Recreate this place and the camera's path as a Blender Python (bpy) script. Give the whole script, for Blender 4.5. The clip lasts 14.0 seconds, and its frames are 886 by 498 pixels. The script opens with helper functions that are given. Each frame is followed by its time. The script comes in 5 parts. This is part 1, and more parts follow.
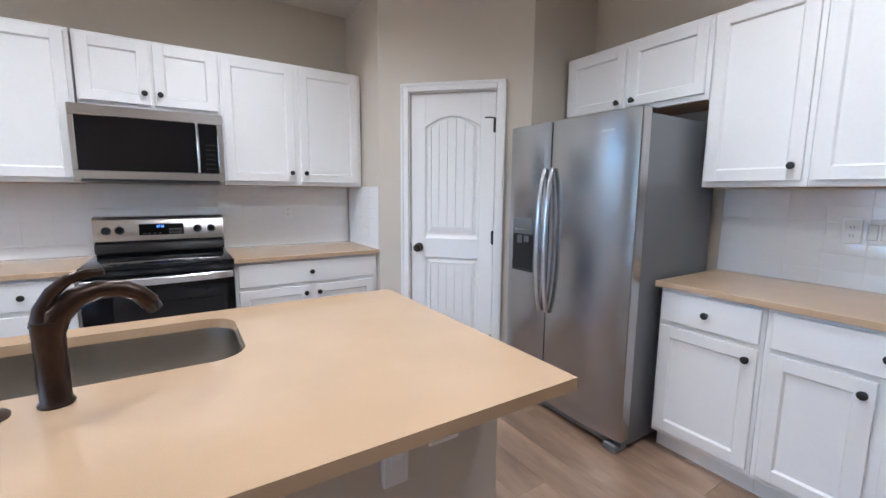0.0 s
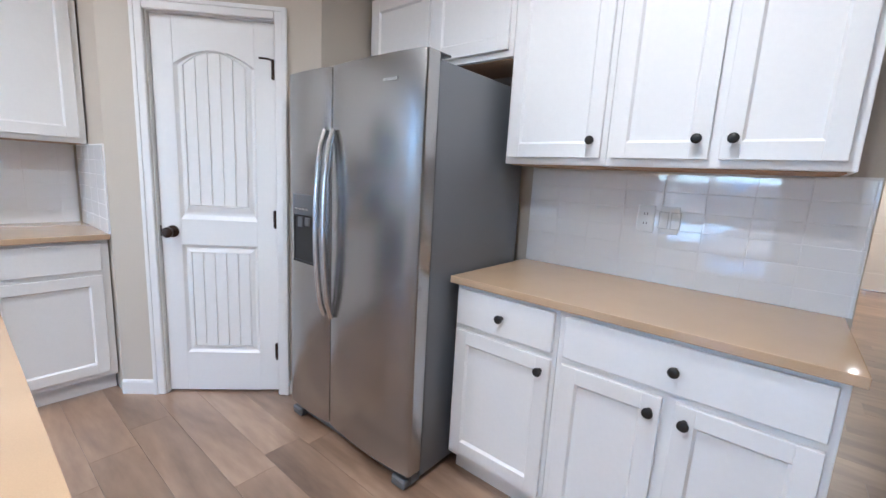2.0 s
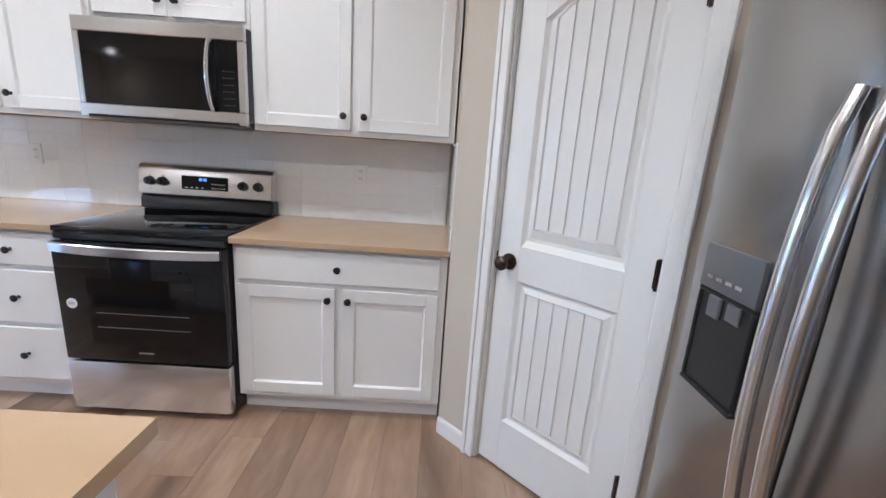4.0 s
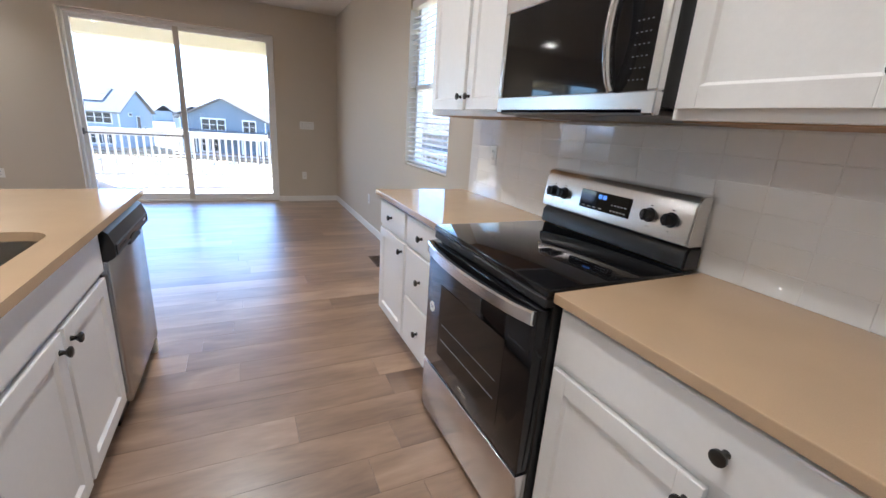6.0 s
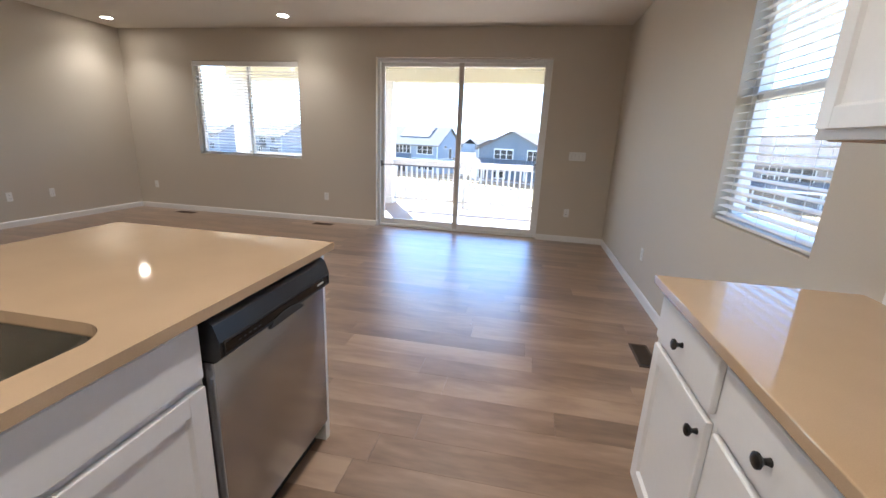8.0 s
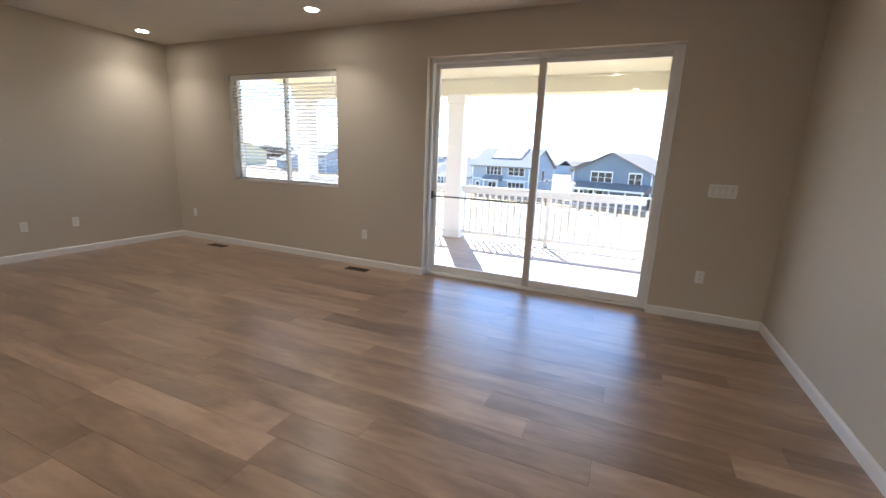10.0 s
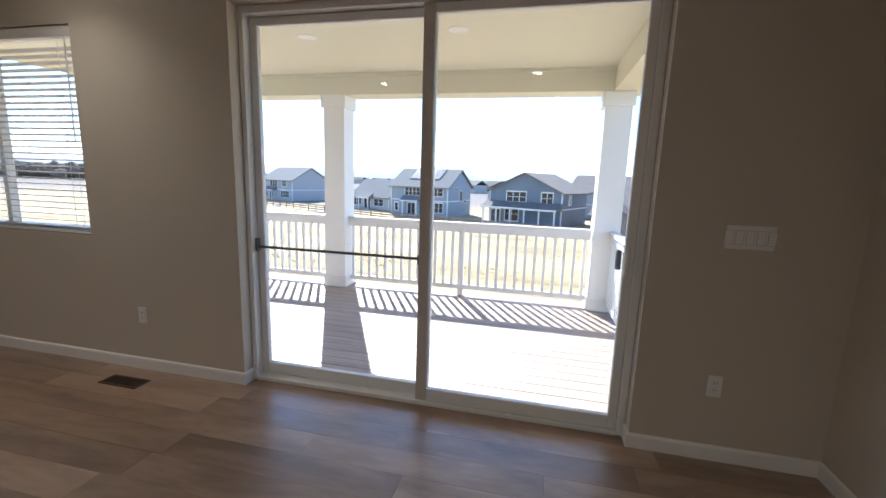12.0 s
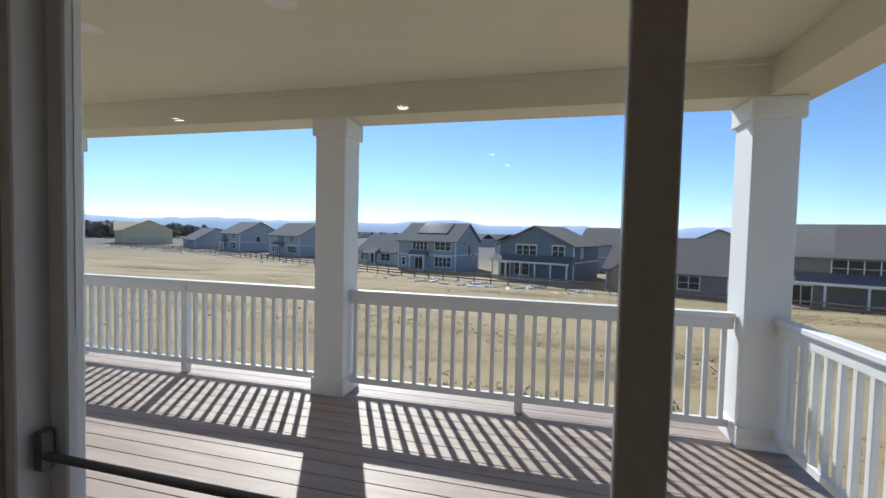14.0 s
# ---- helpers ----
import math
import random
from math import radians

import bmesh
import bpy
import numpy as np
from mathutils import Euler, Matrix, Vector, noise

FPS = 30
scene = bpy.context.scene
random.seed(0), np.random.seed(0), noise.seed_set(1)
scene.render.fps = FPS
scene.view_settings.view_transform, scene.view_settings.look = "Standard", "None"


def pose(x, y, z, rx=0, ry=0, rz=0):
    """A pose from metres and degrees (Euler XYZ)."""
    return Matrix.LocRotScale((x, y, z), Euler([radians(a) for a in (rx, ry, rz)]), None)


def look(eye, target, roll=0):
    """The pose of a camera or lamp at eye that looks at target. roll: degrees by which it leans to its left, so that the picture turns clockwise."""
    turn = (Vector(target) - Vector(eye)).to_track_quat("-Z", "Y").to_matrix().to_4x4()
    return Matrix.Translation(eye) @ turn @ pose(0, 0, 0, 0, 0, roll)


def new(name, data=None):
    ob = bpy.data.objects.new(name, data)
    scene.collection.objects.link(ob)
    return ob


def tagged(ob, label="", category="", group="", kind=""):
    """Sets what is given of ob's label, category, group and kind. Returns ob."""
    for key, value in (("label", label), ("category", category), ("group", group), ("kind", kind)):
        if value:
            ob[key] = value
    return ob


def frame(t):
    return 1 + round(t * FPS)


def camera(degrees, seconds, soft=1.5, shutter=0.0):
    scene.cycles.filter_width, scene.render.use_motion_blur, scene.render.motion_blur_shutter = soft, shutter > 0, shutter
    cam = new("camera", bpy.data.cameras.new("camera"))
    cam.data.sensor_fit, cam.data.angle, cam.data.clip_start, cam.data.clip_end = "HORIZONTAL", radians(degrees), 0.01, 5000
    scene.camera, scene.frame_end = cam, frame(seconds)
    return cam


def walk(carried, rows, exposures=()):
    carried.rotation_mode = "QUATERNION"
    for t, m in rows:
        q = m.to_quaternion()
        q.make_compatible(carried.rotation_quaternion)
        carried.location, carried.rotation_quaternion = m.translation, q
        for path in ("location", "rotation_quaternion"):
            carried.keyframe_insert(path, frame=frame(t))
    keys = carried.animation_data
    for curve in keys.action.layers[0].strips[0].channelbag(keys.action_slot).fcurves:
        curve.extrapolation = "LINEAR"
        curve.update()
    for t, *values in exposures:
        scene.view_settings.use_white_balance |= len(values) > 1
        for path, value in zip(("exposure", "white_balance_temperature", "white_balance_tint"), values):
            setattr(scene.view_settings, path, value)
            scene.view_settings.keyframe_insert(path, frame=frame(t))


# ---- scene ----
cam = camera(93.9, 14.0)
METRES, EYE, TILT, LEAN, TURN = 8.0, 1.5, 0.0, 0.0, -33.2
PATH = [
    (0, (0.037, -0.047, 1.349), (1.1, 1.625, 1.078), 0.5),
    (0.5, (0.13, -0.024, 1.329), (1.514, 1.389, 1.035), 0.6),
    (1, (0.282, -0.025, 1.317), (1.851, 1.175, 1.002), 1.6),
    (1.5, (0.519, -0.018, 1.325), (2.133, 1.12, 1.009), 2.6),
    (2, (0.752, 0.088, 1.309), (2.275, 1.34, 0.971), 3.2),
    (4.5, (1.258, 1.371, 1.363), (0.761, 3.246, 0.874), 3.9),
    (5, (1.214, 1.69, 1.363), (0.203, 3.332, 0.832), 3.9),
    (5.5, (1.186, 1.95, 1.348), (-0.274, 3.194, 0.779), 3.5),
    (6, (1.125, 2.114, 1.334), (-0.595, 2.957, 0.761), 4.0),
    (6.5, (0.961, 2.232, 1.332), (-0.896, 2.708, 0.762), 4.1),
    (7, (0.728, 2.353, 1.354), (-1.192, 2.489, 0.809), 3.6),
    (7.5, (0.447, 2.406, 1.333), (-1.477, 2.284, 0.8), 3.1),
    (8, (0.073, 2.385, 1.349), (-1.825, 2.024, 0.831), 2.5),
    (8.5, (-0.367, 2.406, 1.364), (-2.203, 1.784, 0.87), 2.3),
    (11, (-2.582, 2.164, 1.396), (-4.368, 1.376, 0.961), 2.3),
    (11.5, (-3.118, 2.116, 1.403), (-5.011, 1.597, 1.017), 2.2),
    (12, (-3.619, 2.041, 1.41), (-5.542, 1.603, 1.079), 1.9),
    (12.5, (-4.088, 1.842, 1.419), (-6.015, 1.379, 1.15), 1.4),
    (13, (-4.533, 1.648, 1.402), (-6.455, 1.138, 1.186), 1.3),
    (13.5, (-4.955, 1.441, 1.418), (-6.879, 0.914, 1.264), 1.2),
    (14, (-5.359, 1.258, 1.423), (-7.299, 0.778, 1.347), 1.3),
]
EXPOSURES = [(0.0, 3.25, 4950, 10), (2.0, 3.4, 4950, 10), (5.0, 3.05, 5280, 10), (7.5, 2.85, 5650, 10), (8.5, 2.7, 5750, 10), (11.0, 2.3, 5950, 10), (12.0, 1.75, 5800, 10), (12.5, 1.1, 5800, 10), (13.0, 0.45, 5800, 9), (14.0, 0.25, 5900, 8)]
walk(cam, [(t, look(eye, target, roll)) for t, eye, target, roll in PATH], EXPOSURES)

# ---- world and sun ----
SUN_EL, SUN_DIR = radians(39), Vector((-0.885, -0.466, 0))
world = bpy.data.worlds.new("sky")
scene.world = world
world.use_nodes = True
wn = world.node_tree.nodes
sky = wn.new("ShaderNodeTexSky")
sky.sky_type = 'NISHITA'
sky.sun_disc = False
sky.sun_elevation = SUN_EL
sky.sun_rotation = math.atan2(SUN_DIR.x, SUN_DIR.y)
sky.altitude = 1500
sky.ozone_density = 4.0
sky.dust_density = 0.12
wn["Background"].inputs[1].default_value = 0.13
world.node_tree.links.new(sky.outputs[0], wn["Background"].inputs[0])
sun = new("sun", bpy.data.lights.new("sun", 'SUN'))
sun.data.energy, sun.data.angle, sun.data.color = 5.0, radians(0.5), (1.0, 0.95, 0.87)
to_sun = SUN_DIR.normalized() * math.cos(SUN_EL) + Vector((0, 0, math.sin(SUN_EL)))
sun.matrix_world = look((0, 0, 30), Vector((0, 0, 30)) - to_sun)

# ---- plan ----
WX, WN, WS, FX, CZ = -5.87, 3.50, -4.04, 2.695, 2.78
DECK = -0.13

# ---- materials ----


def nodes_of(name):
    m = bpy.data.materials.new(name)
    m.use_nodes = True
    nt = m.node_tree
    return m, nt.nodes, nt.links, nt.nodes["Principled BSDF"]


def mat(name, rgb, rough=0.5, metal=0.0, var=0.06, scale=3.0, fine=60.0, bump=0.05, stretch=(1, 1, 1), coat=0.0, spec=0.5, rvar=0.08):
    """A surface with slow and fine variation of colour, roughness and relief."""
    m, n, l, b = nodes_of(name)
    tc = n.new("ShaderNodeTexCoord")
    mp = n.new("ShaderNodeMapping")
    mp.inputs["Scale"].default_value = stretch
    l.new(tc.outputs["Object"], mp.inputs[0])
    big = n.new("ShaderNodeTexNoise")
    big.inputs["Scale"].default_value, big.inputs["Detail"].default_value = scale, 4
    small = n.new("ShaderNodeTexNoise")
    small.inputs["Scale"].default_value, small.inputs["Detail"].default_value = fine, 3
    l.new(mp.outputs[0], big.inputs["Vector"])
    l.new(mp.outputs[0], small.inputs["Vector"])
    mix = n.new("ShaderNodeMath")
    mix.operation = 'ADD'
    l.new(big.outputs[0], mix.inputs[0])
    l.new(small.outputs[0], mix.inputs[1])
    ramp = n.new("ShaderNodeMapRange")
    ramp.inputs[1].default_value, ramp.inputs[2].default_value = 0.6, 1.4
    ramp.inputs[3].default_value, ramp.inputs[4].default_value = 1 - var, 1 + var
    l.new(mix.outputs[0], ramp.inputs[0])
    col = n.new("ShaderNodeVectorMath")
    col.operation = 'SCALE'
    col.inputs[0].default_value = rgb
    l.new(ramp.outputs[0], col.inputs["Scale"])
    l.new(col.outputs[0], b.inputs["Base Color"])
    rr = n.new("ShaderNodeMapRange")
    rr.inputs[1].default_value, rr.inputs[2].default_value = 0.3, 0.7
    rr.inputs[3].default_value, rr.inputs[4].default_value = max(0.01, rough - rvar * rough), rough + rvar * rough
    l.new(big.outputs[0], rr.inputs[0])
    l.new(rr.outputs[0], b.inputs["Roughness"])
    b.inputs["Metallic"].default_value = metal
    b.inputs["Specular IOR Level"].default_value = spec
    b.inputs["Coat Weight"].default_value = coat
    b.inputs["Coat Roughness"].default_value = 0.1
    if bump:
        bp = n.new("ShaderNodeBump")
        bp.inputs["Strength"].default_value, bp.inputs["Distance"].default_value = bump, 0.01
        l.new(small.outputs[0], bp.inputs["Height"])
        l.new(bp.outputs[0], b.inputs["Normal"])
    return m


def plank_mat(name, dark, mid, light, rough, along=1, rand=1.0, grain=1.0, coat=0.0, across=9.0, length=0.7):
    """Wood print: long streaks along one axis, tone by piece."""
    m, n, l, b = nodes_of(name)
    tc = n.new("ShaderNodeTexCoord")
    oi = n.new("ShaderNodeObjectInfo")
    mp = n.new("ShaderNodeMapping")
    s = [across] * 3
    s[along] = length
    mp.inputs["Scale"].default_value = s
    geo = n.new("ShaderNodeNewGeometry")
    l.new(geo.outputs["Position"], mp.inputs[0])
    off = n.new("ShaderNodeVectorMath")
    off.operation = 'SCALE'
    off.inputs[0].default_value = (17, 9, 23)
    rnd = n.new("ShaderNodeMath")
    rnd.operation = 'ADD'
    l.new(oi.outputs["Random"], rnd.inputs[0])
    l.new(geo.outputs["Random Per Island"], rnd.inputs[1])
    frc = n.new("ShaderNodeMath")
    frc.operation = 'FRACT'
    l.new(rnd.outputs[0], frc.inputs[0])
    l.new(frc.outputs[0], off.inputs["Scale"])
    l.new(off.outputs[0], mp.inputs["Location"])
    a = n.new("ShaderNodeTexNoise")
    a.inputs["Scale"].default_value, a.inputs["Detail"].default_value, a.inputs["Distortion"].default_value = 1.0, 6, 0.9
    l.new(mp.outputs[0], a.inputs["Vector"])
    c = n.new("ShaderNodeTexNoise")
    c.inputs["Scale"].default_value, c.inputs["Detail"].default_value = 7.0, 5
    l.new(mp.outputs[0], c.inputs["Vector"])
    w = n.new("ShaderNodeMath")
    w.operation = 'MULTIPLY_ADD'
    w.inputs[1].default_value = 0.35 * grain
    l.new(c.outputs[0], w.inputs[0])
    l.new(a.outputs[0], w.inputs[2])
    t = n.new("ShaderNodeMath")
    t.operation = 'MULTIPLY_ADD'
    t.inputs[1].default_value = 0.30 * rand
    l.new(frc.outputs[0], t.inputs[0])
    l.new(w.outputs[0], t.inputs[2])
    r = n.new("ShaderNodeValToRGB")
    e = r.color_ramp.elements
    e[0].position, e[0].color = 0.50, (*dark, 1)
    e[1].position, e[1].color = 1.05, (*light, 1)
    k = r.color_ramp.elements.new(0.80)
    k.color = (*mid, 1)
    l.new(t.outputs[0], r.inputs[0])
    l.new(r.outputs[0], b.inputs["Base Color"])
    b.inputs["Roughness"].default_value = rough
    b.inputs["Coat Weight"].default_value = coat
    b.inputs["Coat Roughness"].default_value = 0.32
    b.inputs["Coat IOR"].default_value = 1.65
    bp = n.new("ShaderNodeBump")
    bp.inputs["Strength"].default_value, bp.inputs["Distance"].default_value = 0.12, 0.004
    l.new(w.outputs[0], bp.inputs["Height"])
    l.new(bp.outputs[0], b.inputs["Normal"])
    return m


def emit_mat(name, rgb, strength):
    m, n, l, b = nodes_of(name)
    b.inputs["Base Color"].default_value = (*rgb, 1)
    b.inputs["Emission Color"].default_value = (*rgb, 1)
    b.inputs["Emission Strength"].default_value = strength
    return m


def glass_mat(name, tint=(0.97, 0.98, 0.98)):
    """Thin pane: clear, with mirror gloss by Fresnel."""
    m, n, l, b = nodes_of(name)
    n.remove(b)
    tr, gl, fr, mx = (n.new(k) for k in ("ShaderNodeBsdfTransparent", "ShaderNodeBsdfGlossy", "ShaderNodeLayerWeight", "ShaderNodeMixShader"))
    tr.inputs[0].default_value = (*tint, 1)
    gl.inputs["Roughness"].default_value = 0.01
    fr.inputs[0].default_value = 0.5
    pw, ad = n.new("ShaderNodeMath"), n.new("ShaderNodeMath")
    pw.operation, ad.operation = 'POWER', 'MULTIPLY_ADD'
    pw.inputs[1].default_value = 5.0
    ad.inputs[1].default_value, ad.inputs[2].default_value = 0.8, 0.03
    l.new(fr.outputs["Facing"], pw.inputs[0])
    l.new(pw.outputs[0], ad.inputs[0])
    l.new(ad.outputs[0], mx.inputs[0])
    l.new(tr.outputs[0], mx.inputs[1])
    l.new(gl.outputs[0], mx.inputs[2])
    l.new(mx.outputs[0], n["Material Output"].inputs[0])
    return m


WALL = mat("wall paint", (0.56, 0.503, 0.42), 0.75, var=0.03, scale=0.8, fine=130, bump=0.06)
CEIL = mat("ceiling paint", (0.70, 0.655, 0.58), 0.85, var=0.03, scale=1.2, fine=90, bump=0.12)
TRIM = mat("white trim paint", (0.80, 0.79, 0.77), 0.35, var=0.02, scale=2, fine=40, bump=0.02)
CAB = mat("white cabinet paint", (0.80, 0.79, 0.775), 0.38, var=0.02, scale=2.5, fine=70, bump=0.03)
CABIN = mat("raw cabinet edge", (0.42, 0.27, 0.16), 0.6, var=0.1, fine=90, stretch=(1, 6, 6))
QUARTZ = mat("tan quartz counter", (0.485, 0.345, 0.214), 0.07, var=0.07, scale=5, fine=420, bump=0.0, rvar=0.2)
STEEL = mat("brushed stainless steel", (0.42, 0.415, 0.41), 0.23, metal=1.0, var=0.03, scale=0.9, fine=240, bump=0.012, stretch=(1, 1, 0.03), rvar=0.07)
STEELH = mat("bright stainless steel", (0.74, 0.735, 0.73), 0.24, metal=1.0, var=0.04, scale=1.5, fine=240, bump=0.02, stretch=(0.03, 1, 1), rvar=0.2)
SINKST = mat("sink steel", (0.55, 0.52, 0.47), 0.22, metal=1.0, var=0.06, scale=2, fine=200, bump=0.02, stretch=(0.05, 1, 1))
STEELV = mat("handle steel", (0.72, 0.72, 0.72), 0.2, metal=1.0, var=0.03, bump=0.01)
GREYSIDE = mat("grey textured steel side", (0.16, 0.165, 0.175), 0.42, metal=0.3, var=0.05, fine=300, bump=0.05)
BLACK = mat("black plastic", (0.012, 0.012, 0.013), 0.3, var=0.15, bump=0.02)
BLACKGLASS = mat("black ceramic glass", (0.006, 0.006, 0.007), 0.045, var=0.1, bump=0.0, spec=0.4, rvar=0.3)
DARKGLASS = mat("dark oven window", (0.008, 0.007, 0.007), 0.06, var=0.1, bump=0.0, spec=0.4)
BRONZE = mat("oil rubbed bronze", (0.045, 0.028, 0.020), 0.30, metal=0.75, var=0.25, fine=50, bump=0.03)
KNOB = mat("dark pewter knob", (0.05, 0.047, 0.043), 0.28, metal=0.8, var=0.2, fine=90, bump=0.03)
TILE = mat("white glazed tile", (0.83, 0.83, 0.82), 0.04, var=0.02, scale=4, fine=14, bump=0.012, spec=0.85, rvar=0.3)
GROUT = mat("white grout", (0.79, 0.785, 0.77), 0.8, var=0.06, fine=160, bump=0.1)
FLOOR = plank_mat("vinyl plank", (0.140, 0.084, 0.051), (0.305, 0.197, 0.126), (0.430, 0.300, 0.204), 0.38, rand=0.8, grain=0.8, coat=1.0, across=5.0, length=1.1)
SEAM = mat("floor seam", (0.06, 0.04, 0.03), 0.7, var=0.1)
VINYL = mat("white window vinyl", (0.80, 0.80, 0.79), 0.35, var=0.02, bump=0.01)
FRAMEDK = mat("warm grey door stile", (0.60, 0.565, 0.52), 0.4, var=0.1, bump=0.01)
GLASS = glass_mat("clear pane")
BLIND = mat("white blind slat", (0.80, 0.79, 0.77), 0.45, var=0.02, fine=90, bump=0.02, stretch=(0.1, 1, 1))
PLATE = mat("white wall plate", (0.78, 0.78, 0.76), 0.35, var=0.01, bump=0.0)
PLATESHADE = mat("grey painted rocker shade", (0.50, 0.49, 0.47), 0.6, var=0.05, bump=0.0)
SLOT = mat("dark slot", (0.03, 0.03, 0.03), 0.6, var=0.05, bump=0.0)
VENT = mat("brown floor register", (0.09, 0.058, 0.038), 0.45, metal=0.2, var=0.08)
CANGLOW = emit_mat("can lamp lens", (1.0, 0.88, 0.70), 14.0)
DISPLAY = emit_mat("blue clock digits", (0.15, 0.35, 1.0), 0.15)
PORCHW = mat("white porch paint", (0.80, 0.80, 0.79), 0.5, var=0.03, scale=1.5, fine=60, bump=0.04)
SOFFIT = mat("cream porch soffit", (0.70, 0.675, 0.545), 0.7, var=0.03, scale=1.2, fine=80, bump=0.05)
DECKM = plank_mat("composite deck board", (0.31, 0.235, 0.19), (0.42, 0.33, 0.27), (0.51, 0.41, 0.34), 0.55, along=1, rand=0.35, grain=0.7)

# ---- mesh tools ----

FINE = ("buttons", "badge", "vent_slots", "keypad_marks", "slots", "louvre", "sticker_print", "button_marks", "clock_digits", "dial_mark")


def finish(name, bm, material, parent=None, smooth=False):
    me = bpy.data.meshes.new(name)
    bmesh.ops.recalc_face_normals(bm, faces=bm.faces)
    bm.to_mesh(me)
    bm.free()
    if smooth:
        for p in me.polygons:
            p.use_smooth = True
        me.set_sharp_from_angle(angle=radians(35))
    me.materials.append(material)
    ob = new(name, me)
    if name in FINE:
        ob["kind"] = "stuff"
    if parent:
        ob.parent = parent
    return ob


def add_box(bm, x0, x1, y0, y1, z0, z1, bevel=0.0, seg=1):
    g = bmesh.ops.create_cube(bm, size=1, matrix=Matrix.Translation(((x0 + x1) / 2, (y0 + y1) / 2, (z0 + z1) / 2)) @ Matrix.Diagonal((x1 - x0, y1 - y0, z1 - z0, 1)))
    if bevel:
        es = list({e for v in g["verts"] for e in v.link_edges})
        bmesh.ops.bevel(bm, geom=es, offset=bevel, segments=seg, affect='EDGES', profile=0.5)


def box(name, b, material, parent=None, bevel=0.0, seg=1):
    bm = bmesh.new()
    add_box(bm, *b, bevel=bevel, seg=seg)
    return finish(name, bm, material, parent, smooth=seg > 1)


def pieces(name, bs, material, parent=None, bevel=0.0):
    """Alike parts, each an object of its own."""
    for b in bs:
        box(name, b, material, parent, bevel)


def boxes(name, bs, material, parent=None, bevel=0.0):
    bm = bmesh.new()
    for b in bs:
        add_box(bm, *b, bevel=bevel)
    ob = finish(name, bm, material, parent)
    if name in FINE:
        ob["kind"] = "stuff"
    return ob


def lathe(name, profile, material, parent=None, m=None, n=20):
    """A turned part: profile of (radius, height) round z, moved by m."""
    bm = bmesh.new()
    rings = []
    for r, z in profile:
        rings.append([bm.verts.new((r * math.cos(2 * math.pi * k / n), r * math.sin(2 * math.pi * k / n), z)) for k in range(n)])
    for a, b in zip(rings, rings[1:]):
        for k in range(n):
            bm.faces.new((a[k], a[(k + 1) % n], b[(k + 1) % n], b[k]))
    bm.faces.new(rings[0])
    bm.faces.new(rings[-1])
    if m:
        bm.transform(m)
    return finish(name, bm, material, parent, smooth=True)


def tube(name, pts, radii, material, parent=None, n=14, flat=1.0):
    """A round bar along a line of points."""
    bm = bmesh.new()
    pts = [Vector(p) for p in pts]
    rings = []
    side = None
    for i, p in enumerate(pts):
        d = (pts[min(i + 1, len(pts) - 1)] - pts[max(i - 1, 0)]).normalized()
        if side is None:
            side = d.cross(Vector((0.31, 0.2, 0.93)) if abs(d.z) < 0.8 else Vector((1, 0, 0))).normalized()
        side = (side - d * side.dot(d)).normalized()
        up = d.cross(side)
        r = radii[i] if isinstance(radii, (list, tuple)) else radii
        rings.append([bm.verts.new(p + r * (math.cos(2 * math.pi * k / n) * side + flat * math.sin(2 * math.pi * k / n) * up)) for k in range(n)])
    for a, b in zip(rings, rings[1:]):
        for k in range(n):
            bm.faces.new((a[k], a[(k + 1) % n], b[(k + 1) % n], b[k]))
    bm.faces.new(rings[0])
    bm.faces.new(rings[-1])
    return finish(name, bm, material, parent, smooth=True)


def base(name, m, label, category, group="", kind=""):
    e = new(name)
    e.matrix_basis = m
    return tagged(e, label, category, group, kind)


def arc(n, f):
    return [f(i / (n - 1)) for i in range(n)]


def wall_run(name, axis, a0, a1, t0, t1, z0, z1, holes, label):
    """A wall along x or y from a0 to a1, t0 to t1 thick, with openings (from, to, sill, head)."""
    bs = []
    at = a0
    for h0, h1, s, hd in sorted(holes):
        bs.append((at, h0, z0, z1))
        if s > z0:
            bs.append((h0, h1, z0, s))
        bs.append((h0, h1, hd, z1))
        at = h1
    bs.append((at, a1, z0, z1))
    bm = bmesh.new()
    for b0, b1, c0, c1 in bs:
        if axis == "x":
            add_box(bm, b0, b1, t0, t1, c0, c1)
        else:
            add_box(bm, t0, t1, b0, b1, c0, c1)
    bmesh.ops.remove_doubles(bm, verts=bm.verts, dist=1e-4)
    return tagged(finish(name, bm, WALL), label, "wall", kind="structure")

# ---- setting ----
SL = (0.185, 2.60, 0.0, 2.40)
LW = (-2.79, -1.01, 0.94, 2.33)
KW = (-2.66, -1.74, 0.95, 2.335)
PANTRY_A, PANTRY_B = Vector((1.308, 2.842, 0)), Vector((2.08, 2.07, 0))
EY = 2.07
HALL_X, HALL_S = 9.4, -2.05

